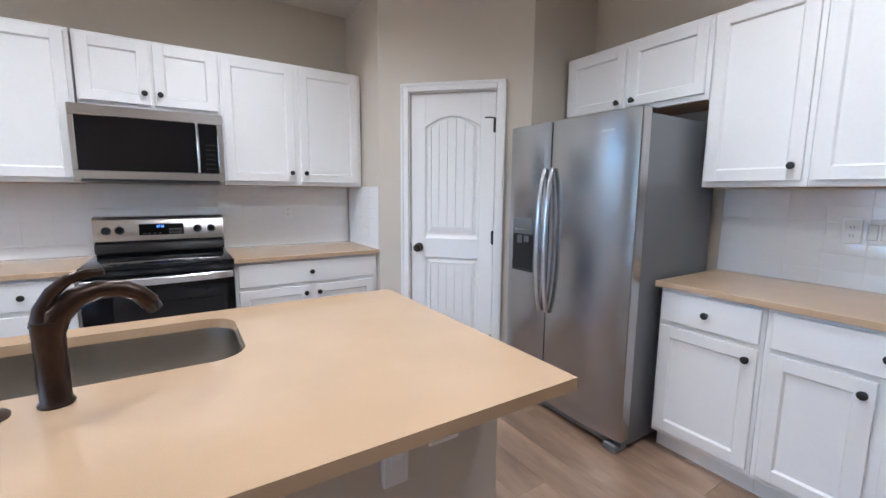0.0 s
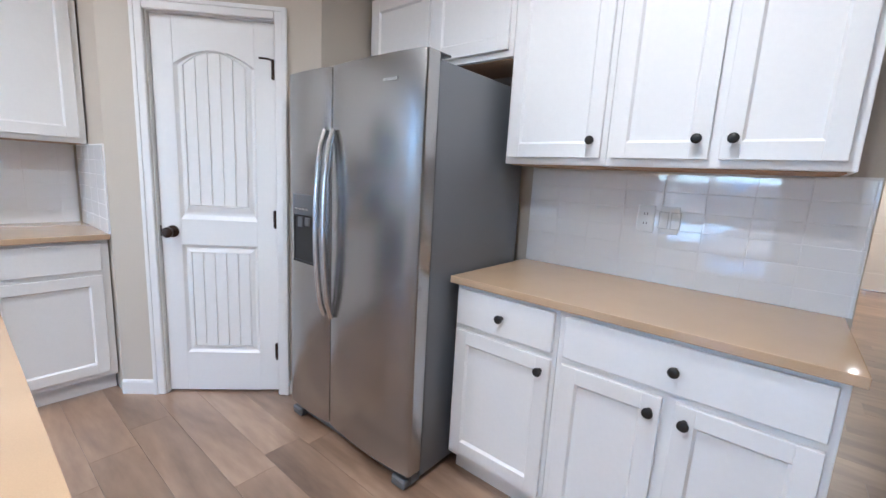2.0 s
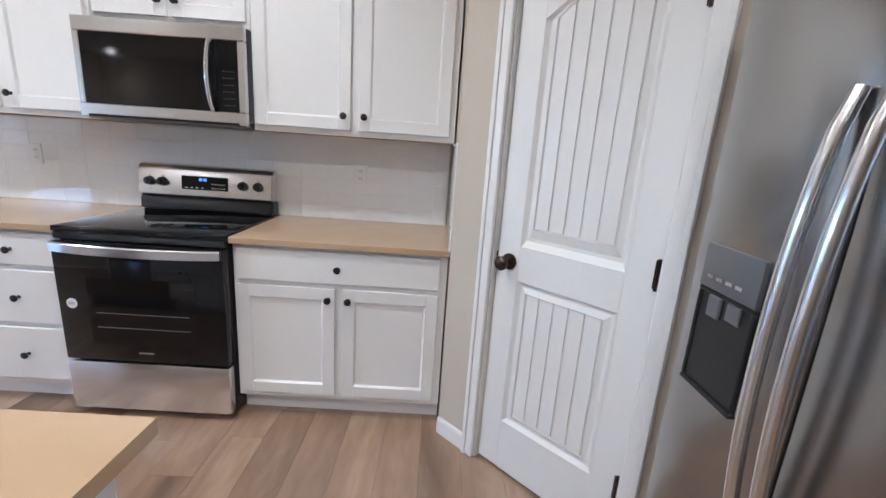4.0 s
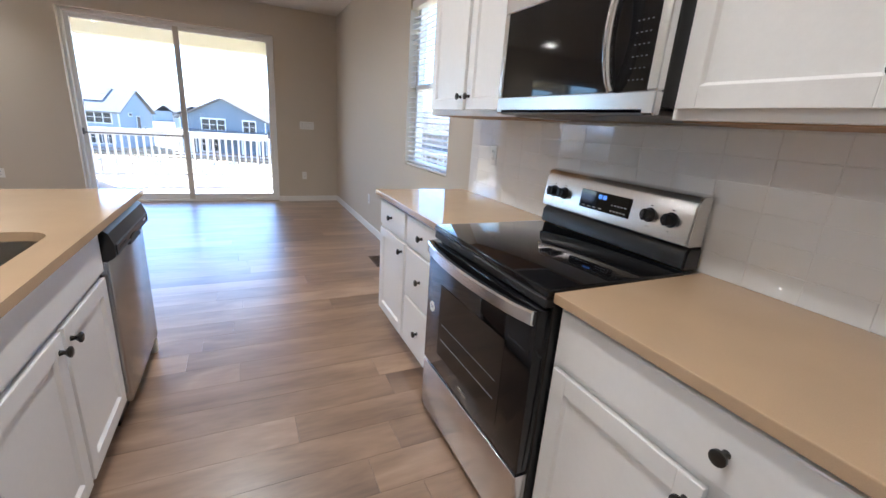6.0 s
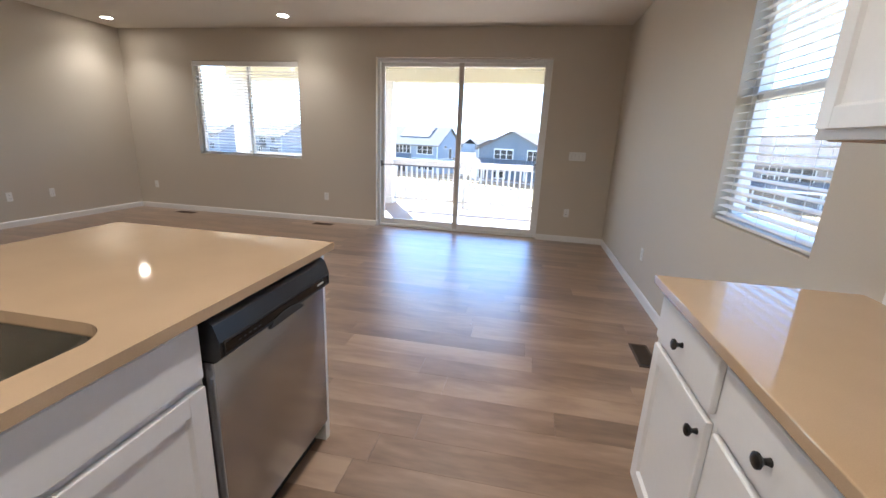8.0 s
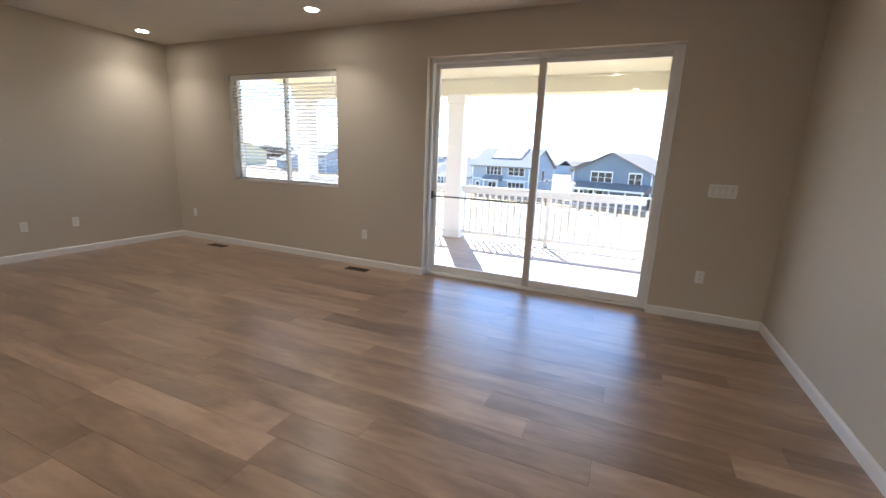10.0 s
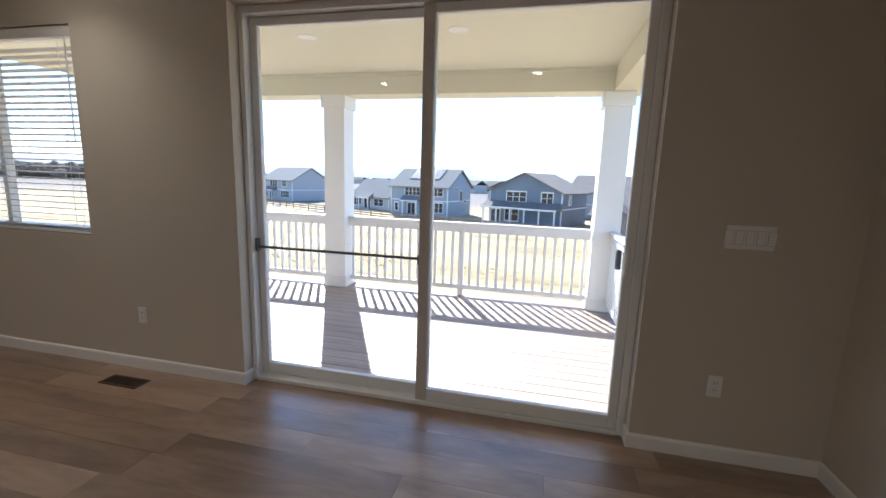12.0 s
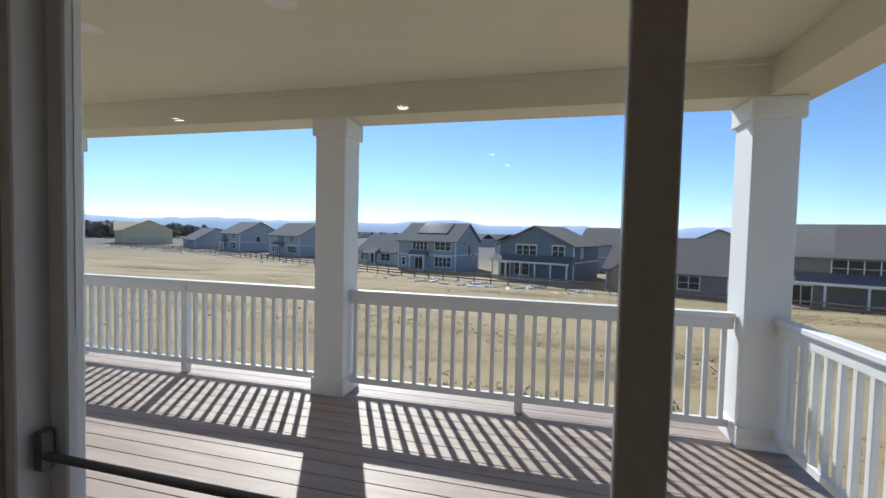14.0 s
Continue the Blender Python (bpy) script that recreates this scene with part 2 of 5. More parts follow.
sub = box("floor", (WX - 0.16, HALL_X + 0.3, WS - 0.16, WN + 0.16, -0.12, -0.004), SEAM)
tagged(sub, "brown wood-look vinyl plank floor", "floor", kind="structure")
ceil_ob = boxes("ceiling", [(WX - 0.16, HALL_X + 0.2, WS - 0.16, WN + 0.16, CZ, CZ + 0.15)], CEIL)
tagged(ceil_ob, "smooth beige painted ceiling", "ceiling", kind="structure")
wall_run("wall_north", "x", WX - 0.16, FX + 0.16, WN, WN + 0.16, 0, CZ, [KW], "greige painted wall with a window behind the range counter")
wall_run("wall_west", "y", WS, WN, WX - 0.16, WX, 0, CZ, [SL, LW], "greige painted wall with sliding door and window")
wall_run("wall_south", "x", WX - 0.16, 3.3, WS - 0.16, WS, 0, CZ, [], "plain greige painted wall")
wall_run("wall_east", "y", -0.135, WN, FX, FX + 0.16, 0, CZ, [], "greige painted wall behind the fridge")
wall_run("wall_hall_north", "x", FX + 0.16, HALL_X, -0.135, 0.0, 0, CZ, [], "greige hall wall")
wall_run("wall_hall_south", "x", 3.3, HALL_X, HALL_S - 0.16, HALL_S, 0, CZ, [], "greige hall wall")
wall_run("wall_return", "y", WS - 0.16, HALL_S - 0.16, 3.3, 3.46, 0, CZ, [], "greige painted wall")
ED = (-1.34, -0.41)
wall_run("wall_entry", "y", HALL_S - 0.16, 0.0, HALL_X, HALL_X + 0.16, 0, CZ, [(ED[0], ED[1], 0, 2.46)], "greige wall round the entry door")
tagged(box("beam_hall", (5.37, 6.2, HALL_S, -0.137, 2.455, CZ - 0.001), WALL), "greige drop beam across the hall", "beam", kind="structure")
# pantry corner
wall_run("wall_pantry_side", "y", PANTRY_A.y, WN, PANTRY_A.x, PANTRY_A.x + 0.10, 0, CZ, [], "greige pantry side wall")
wall_run("wall_pantry_fridge", "x", PANTRY_B.x, FX, EY, EY + 0.10, 0, CZ, [], "greige pantry wall beside the fridge")


def diagonal_wall():
    """The slanting pantry wall, built along its own x and turned into place."""
    length = (PANTRY_B - PANTRY_A).length
    w0 = length / 2 - 0.315
    ob = wall_run("wall_pantry_door", "x", 0, length, 0, 0.10, 0, CZ, [(w0, w0 + 0.63, 0, 2.05)], "greige slanting wall round the pantry door")
    ob.matrix_basis = pose(PANTRY_A.x, PANTRY_A.y, 0, 0, 0, -45)
    return length, w0


PL, PW0 = diagonal_wall()


def baseboard(name, x0, y0, x1, y1, side=0.013):
    """Skirting from one point to another, with a rounded top, standing out to the left of its way."""
    length = math.hypot(x1 - x0, y1 - y0)
    bm = bmesh.new()
    prof = [(0, 0), (side, 0), (side, 0.068), (side * 0.75, 0.078), (side * 0.3, 0.083), (0, 0.083)]
    a = [bm.verts.new((0, p, z)) for p, z in prof]
    b = [bm.verts.new((length, p, z)) for p, z in prof]
    for i in range(len(prof)):
        j = (i + 1) % len(prof)
        bm.faces.new((a[i], a[j], b[j], b[i]))
    bm.faces.new(a)
    bm.faces.new(b)
    ob = finish(name, bm, TRIM)
    ob.matrix_basis = pose(x0, y0, 0.0, 0, 0, math.degrees(math.atan2(y1 - y0, x1 - x0)))
    return tagged(ob, "white painted baseboard", "baseboard", kind="structure")


baseboard("baseboard", WX, WS, 3.3, WS)
baseboard("baseboard", WX, SL[0], WX, WS)
baseboard("baseboard", WX, WN, WX, SL[1])
baseboard("baseboard", -1.40, WN, WX, WN)
baseboard("baseboard", WX - 0.10, SL[0], WX + 0.013, SL[0])
baseboard("baseboard", WX + 0.013, SL[1], WX - 0.10, SL[1])
d = (PANTRY_B - PANTRY_A).normalized()
for s0, s1 in ((0.0, PW0 - 0.062), (PW0 + 0.692, PL)):
    p, q = PANTRY_A + d * s1, PANTRY_A + d * s0
    baseboard("baseboard", p.x, p.y, q.x, q.y)
baseboard("baseboard", FX, EY, PANTRY_B.x, EY)
baseboard("baseboard", HALL_X, -0.135, FX, -0.135)
baseboard("baseboard", HALL_X, HALL_S, HALL_X, ED[0] - 0.06)
baseboard("baseboard", 3.3, HALL_S, HALL_X, HALL_S)


def casing(name, x0, x1, top, parent, w=0.06, y=-0.018):
    """Door trim round an opening on the local front."""
    bm = bmesh.new()
    for b in ((x0 - w, x0, y, 0, 0, top + w), (x1, x1 + w, y, 0, 0, top + w), (x0, x1, y, 0, top, top + w)):
        add_box(bm, *b, bevel=0.004)
    for b in ((x0 - w * 0.97, x0 - w * 0.62, y - 0.006, y, 0, top + w * 0.97), (x1 + w * 0.62, x1 + w * 0.97, y - 0.006, y, 0, top + w * 0.97), (x0 - w * 0.97, x1 + w * 0.97, y - 0.006, y + 0.001, top + w * 0.62, top + w * 0.97)):
        add_box(bm, *b, bevel=0.002)
    return finish(name, bm, TRIM, parent)


def knob_round(parent, x, y, z, r=0.028):
    m = Matrix.Translation((x, y, z)) @ Matrix.Rotation(radians(90), 4, 'X')
    return lathe("door_knob", [(0.033, 0), (0.033, 0.006), (0.014, 0.012), (0.012, 0.03), (0.02, 0.036), (r, 0.05), (r, 0.062), (0.02, 0.07), (0.004, 0.072)], BRONZE, parent, m)


def hinge(parent, x, y, z):
    bm = bmesh.new()
    add_box(bm, x - 0.012, x + 0.012, y - 0.003, y, z - 0.045, z + 0.045)
    bmesh.ops.create_cone(bm, cap_ends=True, segments=8, radius1=0.007, radius2=0.007, depth=0.1, matrix=Matrix.Translation((x, y - 0.006, z)))
    return finish("hinge", bm, BRONZE, parent)


def prism(bm, outline, y0, y1):
    """A flat shape in x and z, from y0 to y1."""
    a = [bm.verts.new((x, y0, z)) for x, z in outline]
    b = [bm.verts.new((x, y1, z)) for x, z in outline]
    bm.faces.new(a)
    bm.faces.new(b)
    for i in range(len(a)):
        j = (i + 1) % len(a)
        bm.faces.new((a[i], a[j], b[j], b[i]))


def pantry_door():
    """Two-panel arched plank door; local front is -y, x from 0 to 0.61."""
    w, h, t = 0.61, 2.03, 0.035
    door = base("pantry_door", pose(PANTRY_A.x, PANTRY_A.y, 0, 0, 0, -45) @ pose(PW0 + 0.01, 0.022, 0.012), "white two-panel arched plank door, closed, in the slanting pantry wall", "door", kind="structure")
    door.name = "door_1"
    l, r = 0.105, w - 0.105
    z0, z1, z2, z3 = 0.23, 0.86, 1.00, 1.80
    rise = 0.075

    def arch(x, inset=0.0):
        u = (x - l) / (r - l) * 2 - 1
        return z3 + rise * (1 - u * u) - inset
    n = 16
    xs = [l + (r - l) * i / n for i in range(n + 1)]
    bm = bmesh.new()
    add_box(bm, 0, l, 0, t, 0, h, bevel=0.002)
    add_box(bm, r, w, 0, t, 0, h, bevel=0.002)
    add_box(bm, l, r, 0, t, 0, z0)
    add_box(bm, l, r, 0, t, z1, z2)
    prism(bm, [(x, arch(x)) for x in xs] + [(r, h), (l, h)], 0, t)
    finish("frame", bm, TRIM, door)

    def moulding(outline, inset):
        """Sloping edge down from the frame, then up to a raised field."""
        cx = sum(p[0] for p in outline) / len(outline)
        cz = sum(p[1] for p in outline) / len(outline)
        wid = max(p[0] for p in outline) - min(p[0] for p in outline)
        hei = max(p[1] for p in outline) - min(p[1] for p in outline)

        def shrink(k):
            return [(cx + (x - cx) * (1 - 2 * k / wid), cz + (z - cz) * (1 - 2 * k / hei)) for x, z in outline]
        bm = bmesh.new()
        loops = []
        for k, y in ((0, 0.001), (0.014, 0.014), (0.022, 0.014), (0.042, 0.004), (0.045, 0.012)):
            loops.append([bm.verts.new((x, y, z)) for x, z in shrink(k)])
        for a, b in zip(loops, loops[1:]):
            for i in range(len(a)):
                j = (i + 1) % len(a)
                bm.faces.new((a[i], a[j], b[j], b[i]))
        bm.faces.new(loops[-1])
        finish("panel_moulding", bm, TRIM, door)
        return shrink(0.045)
    low = [(l, z0), (r, z0), (r, z1), (l, z1)]
    top = [(l, z2), (r, z2)] + [(x, arch(x)) for x in reversed(xs)]
    for outline, is_top in ((low, False), (top, True)):
        inner = moulding(outline, 0)
        a, b = min(p[0] for p in inner), max(p[0] for p in inner)
        zlo, zhi = min(p[1] for p in inner), max(p[1] for p in inner)
        k = 5
        pw = (b - a) / k
        for i in range(k):
            x0, x1 = a + i * pw + 0.005, a + (i + 1) * pw - 0.005
            bm = bmesh.new()
            if is_top:
                u0, u1 = ((x - (a + b) / 2) / ((b - a) / 2) for x in (x0, x1))
                e0, e1, em = (zhi - 0.068 * u * u for u in (u0, u1, (u0 + u1) / 2))
                prism(bm, [(x0, zlo), (x1, zlo), (x1, e1), ((x0 + x1) / 2, em), (x0, e0)], 0.005, 0.012)
            else:
                prism(bm, [(x0, zlo), (x1, zlo), (x1, zhi), (x0, zhi)], 0.005, 0.012)
            finish("plank", bm, TRIM, door)
    knob_round(door, 0.06, 0.0, 0.93)
    box("latch_plate", (-0.004, 0.002, -0.002, 0.02, 0.90, 0.96), BRONZE, door)
    for z in (0.25, 1.02, 1.80):
        hinge(door, w - 0.002, -0.012, z)
    tube("door_stop", [(w, -0.012, 1.845), (w - 0.03, -0.03, 1.85), (w - 0.07, -0.032, 1.85)], 0.005, BRONZE, door, n=8)
    return door


pantry_door()
pc = base("door_trim_1", pose(PANTRY_A.x, PANTRY_A.y, 0, 0, 0, -45), "white painted pantry door casing", "door trim", kind="structure")
casing("casing", PW0, PW0 + 0.63, 2.05, pc)
pieces("jamb", [(PW0 - 0.001, PW0 + 0.006, 0, 0.10, 0, 2.05), (PW0 + 0.624, PW0 + 0.631, 0, 0.10, 0, 2.05), (PW0, PW0 + 0.63, 0.0, 0.10, 2.044, 2.051), (PW0, PW0 + 0.63, 0.06, 0.075, 0, 2.05)], TRIM, pc)


def entry_door():
    m = pose(HALL_X, ED[1], 0, 0, 0, -90)
    d = base("door_2", m @ pose(0.02, 0.03, 0.02), "white two-panel entry door, closed, with a keypad lock", "door", kind="structure")
    w, h = ED[1] - ED[0] - 0.04, 2.43
    bm = bmesh.new()
    add_box(bm, 0, w, 0.012, 0.045, 0, h)
    for b in ((0, 0.13), (w - 0.13, w)):
        add_box(bm, b[0], b[1], 0, 0.012, 0, h)
    for b in ((0, 0.25), (0.88, 1.05), (h - 0.16, h)):
        add_box(bm, 0.13, w - 0.13, 0, 0.012, *b)
    for b in ((0.29, 0.84), (1.09, h - 0.20)):
        add_box(bm, 0.17, w - 0.17, 0.004, 0.012, *b, bevel=0.003)
    finish("slab", bm, TRIM, d)
    box("keypad", (0.04, 0.10, -0.025, 0, 1.02, 1.17), BLACK, d, bevel=0.006)
    knob_round(d, 0.07, 0.0, 0.92)
    c = base("door_trim_2", m, "white painted entry door casing", "door trim", kind="structure")
    dw = ED[1] - ED[0]
    casing("casing", 0, dw, 2.46, c)
    pieces("jamb", [(0.001, 0.022, 0.0, 0.155, 0, 2.459), (dw - 0.022, dw - 0.001, 0.0, 0.155, 0, 2.459), (0.022, dw - 0.022, 0.0, 0.155, 2.448, 2.459)], TRIM, c)
    box("threshold", (0.022, dw - 0.022, 0.0, 0.155, 0, 0.024), STEELV, c)
    # Unseen board added behind the slab to block sky light at its edges.
    box("light_block_board", (0.022, dw - 0.022, 0.10, 0.155, 0.024, 2.448), TRIM, c)


entry_door()

# ---- kitchen things ----


def knob(parent, x, y, z):
    m = Matrix.Translation((x, y, z)) @ Matrix.Rotation(radians(90), 4, 'X')
    return lathe("knob", [(0.009, 0), (0.0075, 0.004), (0.006, 0.012), (0.012, 0.018), (0.0165, 0.022), (0.0165, 0.027), (0.012, 0.030), (0.003, 0.031)], KNOB, parent, m, n=16)


def shaker(name, parent, x0, x1, z0, z1, knob_at=None, t=0.019):
    """A frame-and-panel front on the face y=0."""
    s = 0.056
    bm = bmesh.new()
    add_box(bm, x0, x0 + s, -t, -0.001, z0, z1, bevel=0.0015)
    add_box(bm, x1 - s, x1, -t, -0.001, z0, z1, bevel=0.0015)
    add_box(bm, x0 + s, x1 - s, -t, -0.001, z0, z0 + s, bevel=0.0015)
    add_box(bm, x0 + s, x1 - s, -t, -0.001, z1 - s, z1, bevel=0.0015)
    ix0, ix1, iz0, iz1 = x0 + s, x1 - s, z0 + s, z1 - s
    k = 0.007
    o = [bm.verts.new(p) for p in ((ix0, -t + 0.002, iz0), (ix1, -t + 0.002, iz0), (ix1, -t + 0.002, iz1), (ix0, -t + 0.002, iz1))]
    i = [bm.verts.new(p) for p in ((ix0 + k, -0.008, iz0 + k), (ix1 - k, -0.008, iz0 + k), (ix1 - k, -0.008, iz1 - k), (ix0 + k, -0.008, iz1 - k))]
    for a in range(4):
        b = (a + 1) % 4
        bm.faces.new((o[a], o[b], i[b], i[a]))
    bm.faces.new(i)
    ob = finish(name, bm, CAB, parent)
    if knob_at:
        knob(ob, knob_at[0], -t, knob_at[1])
    return ob


def slab(name, parent, x0, x1, z0, z1, knob_at=True, t=0.019):
    ob = box(name, (x0, x1, -t, -0.001, z0, z1), CAB, parent, bevel=0.003)
    if knob_at:
        knob(ob, (x0 + x1) / 2, -t, (z0 + z1) / 2)
    return ob


def base_cabinet(m, w, fronts, label, depth=0.585, group="kitchen base cabinets"):
    """fronts: (kind, x0, x1, z0, z1, knob). Face at local y=0."""
    c = base("base_cabinet", m, label, "cabinet", group)
    bm = bmesh.new()
    add_box(bm, 0, w, 0, depth, 0.105, 0.882, bevel=0.0015)
    finish("body", bm, CAB, c)
    box("toe_kick", (0.0, w, 0.065, depth - 0.02, 0, 0.105), CAB, c)
    for kind, x0, x1, z0, z1, kn in fronts:
        if kind == "door":
            shaker("door", c, x0, x1, z0, z1, kn)
        else:
            slab("drawer", c, x0, x1, z0, z1, kn)
    return c


def wall_cabinet(m, w, z0, z1, doors, label, depth=0.305, group="kitchen wall cabinets"):
    c = base("wall_cabinet", m, label, "cabinet", group)
    box("body", (0, w, 0, depth, z0, z1), CAB, c, bevel=0.0015)
    for x0, x1, kx, kz in doors:
        shaker("door", c, x0, x1, z0 + 0.028, z1 - 0.022, (kx, kz))
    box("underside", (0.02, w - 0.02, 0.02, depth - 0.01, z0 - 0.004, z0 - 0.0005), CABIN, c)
    return c


CF = 2.90          # face of the range-side base cabinets
UF = WN - 0.32     # face of the range-side wall cabinets
RX0, RX1 = -0.452, 0.308
g = 0.008
zt, zd = 0.865, 0.715
# right of the range
w = 1.300 - RX1 - 0.004
base_cabinet(pose(RX1 + 0.004, CF, 0), w, [
    ("drawer", 0.02, w - 0.035, zd, zt, True),
    ("door", 0.02, w / 2 - 0.024, 0.135, zd - 0.025, (w / 2 - 0.052, zd - 0.075)),
    ("door", w / 2 + 0.014, w - 0.035, 0.135, zd - 0.025, (w / 2 + 0.042, zd - 0.075))], "white shaker base cabinet with one wide drawer and two doors")
# left of the range: three drawers, then drawer over door
w = 0.457
base_cabinet(pose(RX0 - 0.004 - w, CF, 0), w, [
    ("drawer", 0.018, w - 0.014, zd, zt, True), ("drawer", 0.018, w - 0.014, 0.43, zd - 0.025, True), ("drawer", 0.018, w - 0.014, 0.135, 0.405, True)], "white base cabinet with three drawers")
w3 = 0.49
base_cabinet(pose(RX0 - 0.004 - w - w3, CF, 0), w3, [
    ("drawer", 0.03, w3 - 0.018, zd, zt, True), ("door", 0.03, w3 - 0.018, 0.135, zd - 0.025, (w3 - 0.05, zd - 0.075))], "white base cabinet with one drawer over one door")
# wall cabinets over the range counter
uz0, uz1 = 1.388, 2.25
w = 0.90
wall_cabinet(pose(RX0 + 0.02 - w, UF, 0), w, uz0, uz1, [(0.02, w / 2 - 0.018, w / 2 - 0.045, uz0 + 0.092), (w / 2 + 0.018, w - 0.02, w / 2 + 0.045, uz0 + 0.092)], "white shaker wall cabinet with two doors")
w = RX1 - RX0 - 0.03
wall_cabinet(pose(RX0 + 0.032, UF, 0), w, 1.838, uz1, [(0.015, w / 2 - 0.012, w / 2 - 0.04, 1.93), (w / 2 + 0.012, w - 0.015, w / 2 + 0.04, 1.93)], "short white wall cabinet over the microwave")
w = 1.300 - RX1 - 0.006
wall_cabinet(pose(RX1 + 0.004, UF, 0), w, uz0, uz1, [(0.015, w / 2 - 0.02, w / 2 - 0.05, uz0 + 0.092), (w / 2 + 0.02, w - 0.03, w / 2 + 0.05, uz0 + 0.092)], "white shaker wall cabinet with two doors")

# fridge side
EF = 2.10
RY0, RY1 = 1.10, -0.12
w1, w2 = 0.455, 0.735
base_cabinet(pose(EF, RY0, 0, 0, 0, -90), w1, [("drawer", 0.014, w1 - 0.014, zd, zt, True), ("door", 0.014, w1 - 0.014, 0.135, zd - 0.025, (w1 - 0.05, zd - 0.075))], "white base cabinet with one drawer over one door")
base_cabinet(pose(EF, RY0 - w1 - 0.002, 0, 0, 0, -90), w2, [
    ("drawer", 0.024, w2 - 0.02, zd, zt, True), ("door", 0.024, w2 / 2 - 0.02, 0.135, zd - 0.025, (w2 / 2 - 0.05, zd - 0.075)),
    ("door", w2 / 2 + 0.016, w2 - 0.02, 0.135, zd - 0.025, (w2 / 2 + 0.046, zd - 0.075))], "white base cabinet with one wide drawer and two doors")
EU = FX - 0.32
w1u, w2u = 0.44, 0.69
wall_cabinet(pose(EU, 1.09, 0, 0, 0, -90), w1u, uz0, uz1, [(0.015, w1u - 0.02, w1u - 0.055, uz0 + 0.092)], "white shaker wall cabinet with one door")
wall_cabinet(pose(EU, 1.09 - w1u - 0.002, 0, 0, 0, -90), w2u, uz0, uz1, [(0.015, w2u / 2 - 0.015, w2u / 2 - 0.05, uz0 + 0.092), (w2u / 2 + 0.015, w2u - 0.025, w2u / 2 + 0.05, uz0 + 0.092)], "white shaker wall cabinet with two doors")
wf = 2.03 - 1.094
wall_cabinet(pose(EU, 2.03, 0, 0, 0, -90), wf, 1.84, uz1, [(0.03, wf / 2 - 0.015, wf / 2 - 0.05, 1.90), (wf / 2 + 0.015, wf - 0.02, wf / 2 + 0.05, 1.90)], "short white wall cabinet over the fridge")

# counters


def counter(name, x0, x1, y0, y1, label, hole=None):
    bm = bmesh.new()
    if not hole:
        add_box(bm, x0, x1, y0, y1, 0.884, 0.914, bevel=0.003, seg=2)
    else:
        hx0, hx1, hy0, hy1, r = hole
        outer = [(x0, y0), (x1, y0), (x1, y1), (x0, y1)]
        inner = rounded(hx0, hx1, hy0, hy1, r)
        edges = []
        for loop in (outer, inner):
            vs = [bm.verts.new((x, y, 0.914)) for x, y in loop]
            edges += [bm.edges.new((vs[i], vs[(i + 1) % len(vs)])) for i in range(len(vs))]
        f = bmesh.ops.triangle_fill(bm, edges=edges, use_beauty=True)
        faces = [q for q in f["geom"] if isinstance(q, bmesh.types.BMFace)]
        ex = bmesh.ops.extrude_face_region(bm, geom=faces)
        for v in ex["geom"]:
            if isinstance(v, bmesh.types.BMVert):
                v.co.z = 0.884
    return tagged(finish(name, bm, QUARTZ), label, "countertop")


def rounded(x0, x1, y0, y1, r, n=8):
    pts = []
    for cx, cy, a in ((x1 - r, y0 + r, -90), (x1 - r, y1 - r, 0), (x0 + r, y1 - r, 90), (x0 + r, y0 + r, 180)):
        for i in range(n + 1):
            q = radians(a + 90 * i / n)
            pts.append((cx + r * math.cos(q), cy + r * math.sin(q)))
    return pts


counter("countertop", RX1 + 0.003, 1.306, 2.862, WN - 0.001, "tan quartz countertop on white base cabinets by the pantry")
counter("countertop", -1.442, RX0 - 0.003, 2.865, WN - 0.001, "tan quartz countertop on white base cabinets by the window")
counter("countertop", 2.066, FX - 0.001, -0.115, RY0 + 0.02, "tan quartz countertop on white base cabinets beside the fridge")
IX0, IX1, IY0, IY1 = -1.468, 0.815, 0.571, 1.632
SK = (-0.61, 0.17, 1.12, 1.535, 0.09)
counter("island_countertop", IX0, IX1, IY0, IY1, "tan quartz island countertop with a sink cut-out", SK)

# island body
IB = 0.85


def island():
    t = base("kitchen_island", pose(0, 0, 0), "white painted kitchen island with sink cabinet and overhanging top", "island")
    boxes("carcass", [(-1.43, -1.395, IB, 1.605, 0, 0.882), (-0.765, 0.775, IB, 1.585, 0.105, 0.60), (-0.765, 0.775, IB, 1.03, 0.60, 0.882), (-0.765, 0.775, 1.56, 1.585, 0.60, 0.882), (-0.765, -0.66, 1.03, 1.56, 0.60, 0.882), (0.20, 0.775, 1.03, 1.56, 0.60, 0.882), (-0.765, 0.775, IB, 1.52, 0, 0.105), (-1.395, -0.765, IB, 1.0, 0, 0.882)], CAB, t)
    box("back_panel", (-1.43, 0.79, IB - 0.02, IB - 0.001, 0, 0.882), WALL, t)
    return t


isl = island()


def island_cabinet(x0, w, fronts, label):
    """Fronts that face the range, set on the island's frame."""
    c = base("island_cabinet_front", pose(x0 + w, 1.586, 0, 0, 0, 180), label, "cabinet", "island cabinets")
    for kind, a, b, z0, z1, kn in fronts:
        if kind == "door":
            shaker("door", c, a, b, z0, z1, kn)
        else:
            slab("drawer", c, a, b, z0, z1, kn)


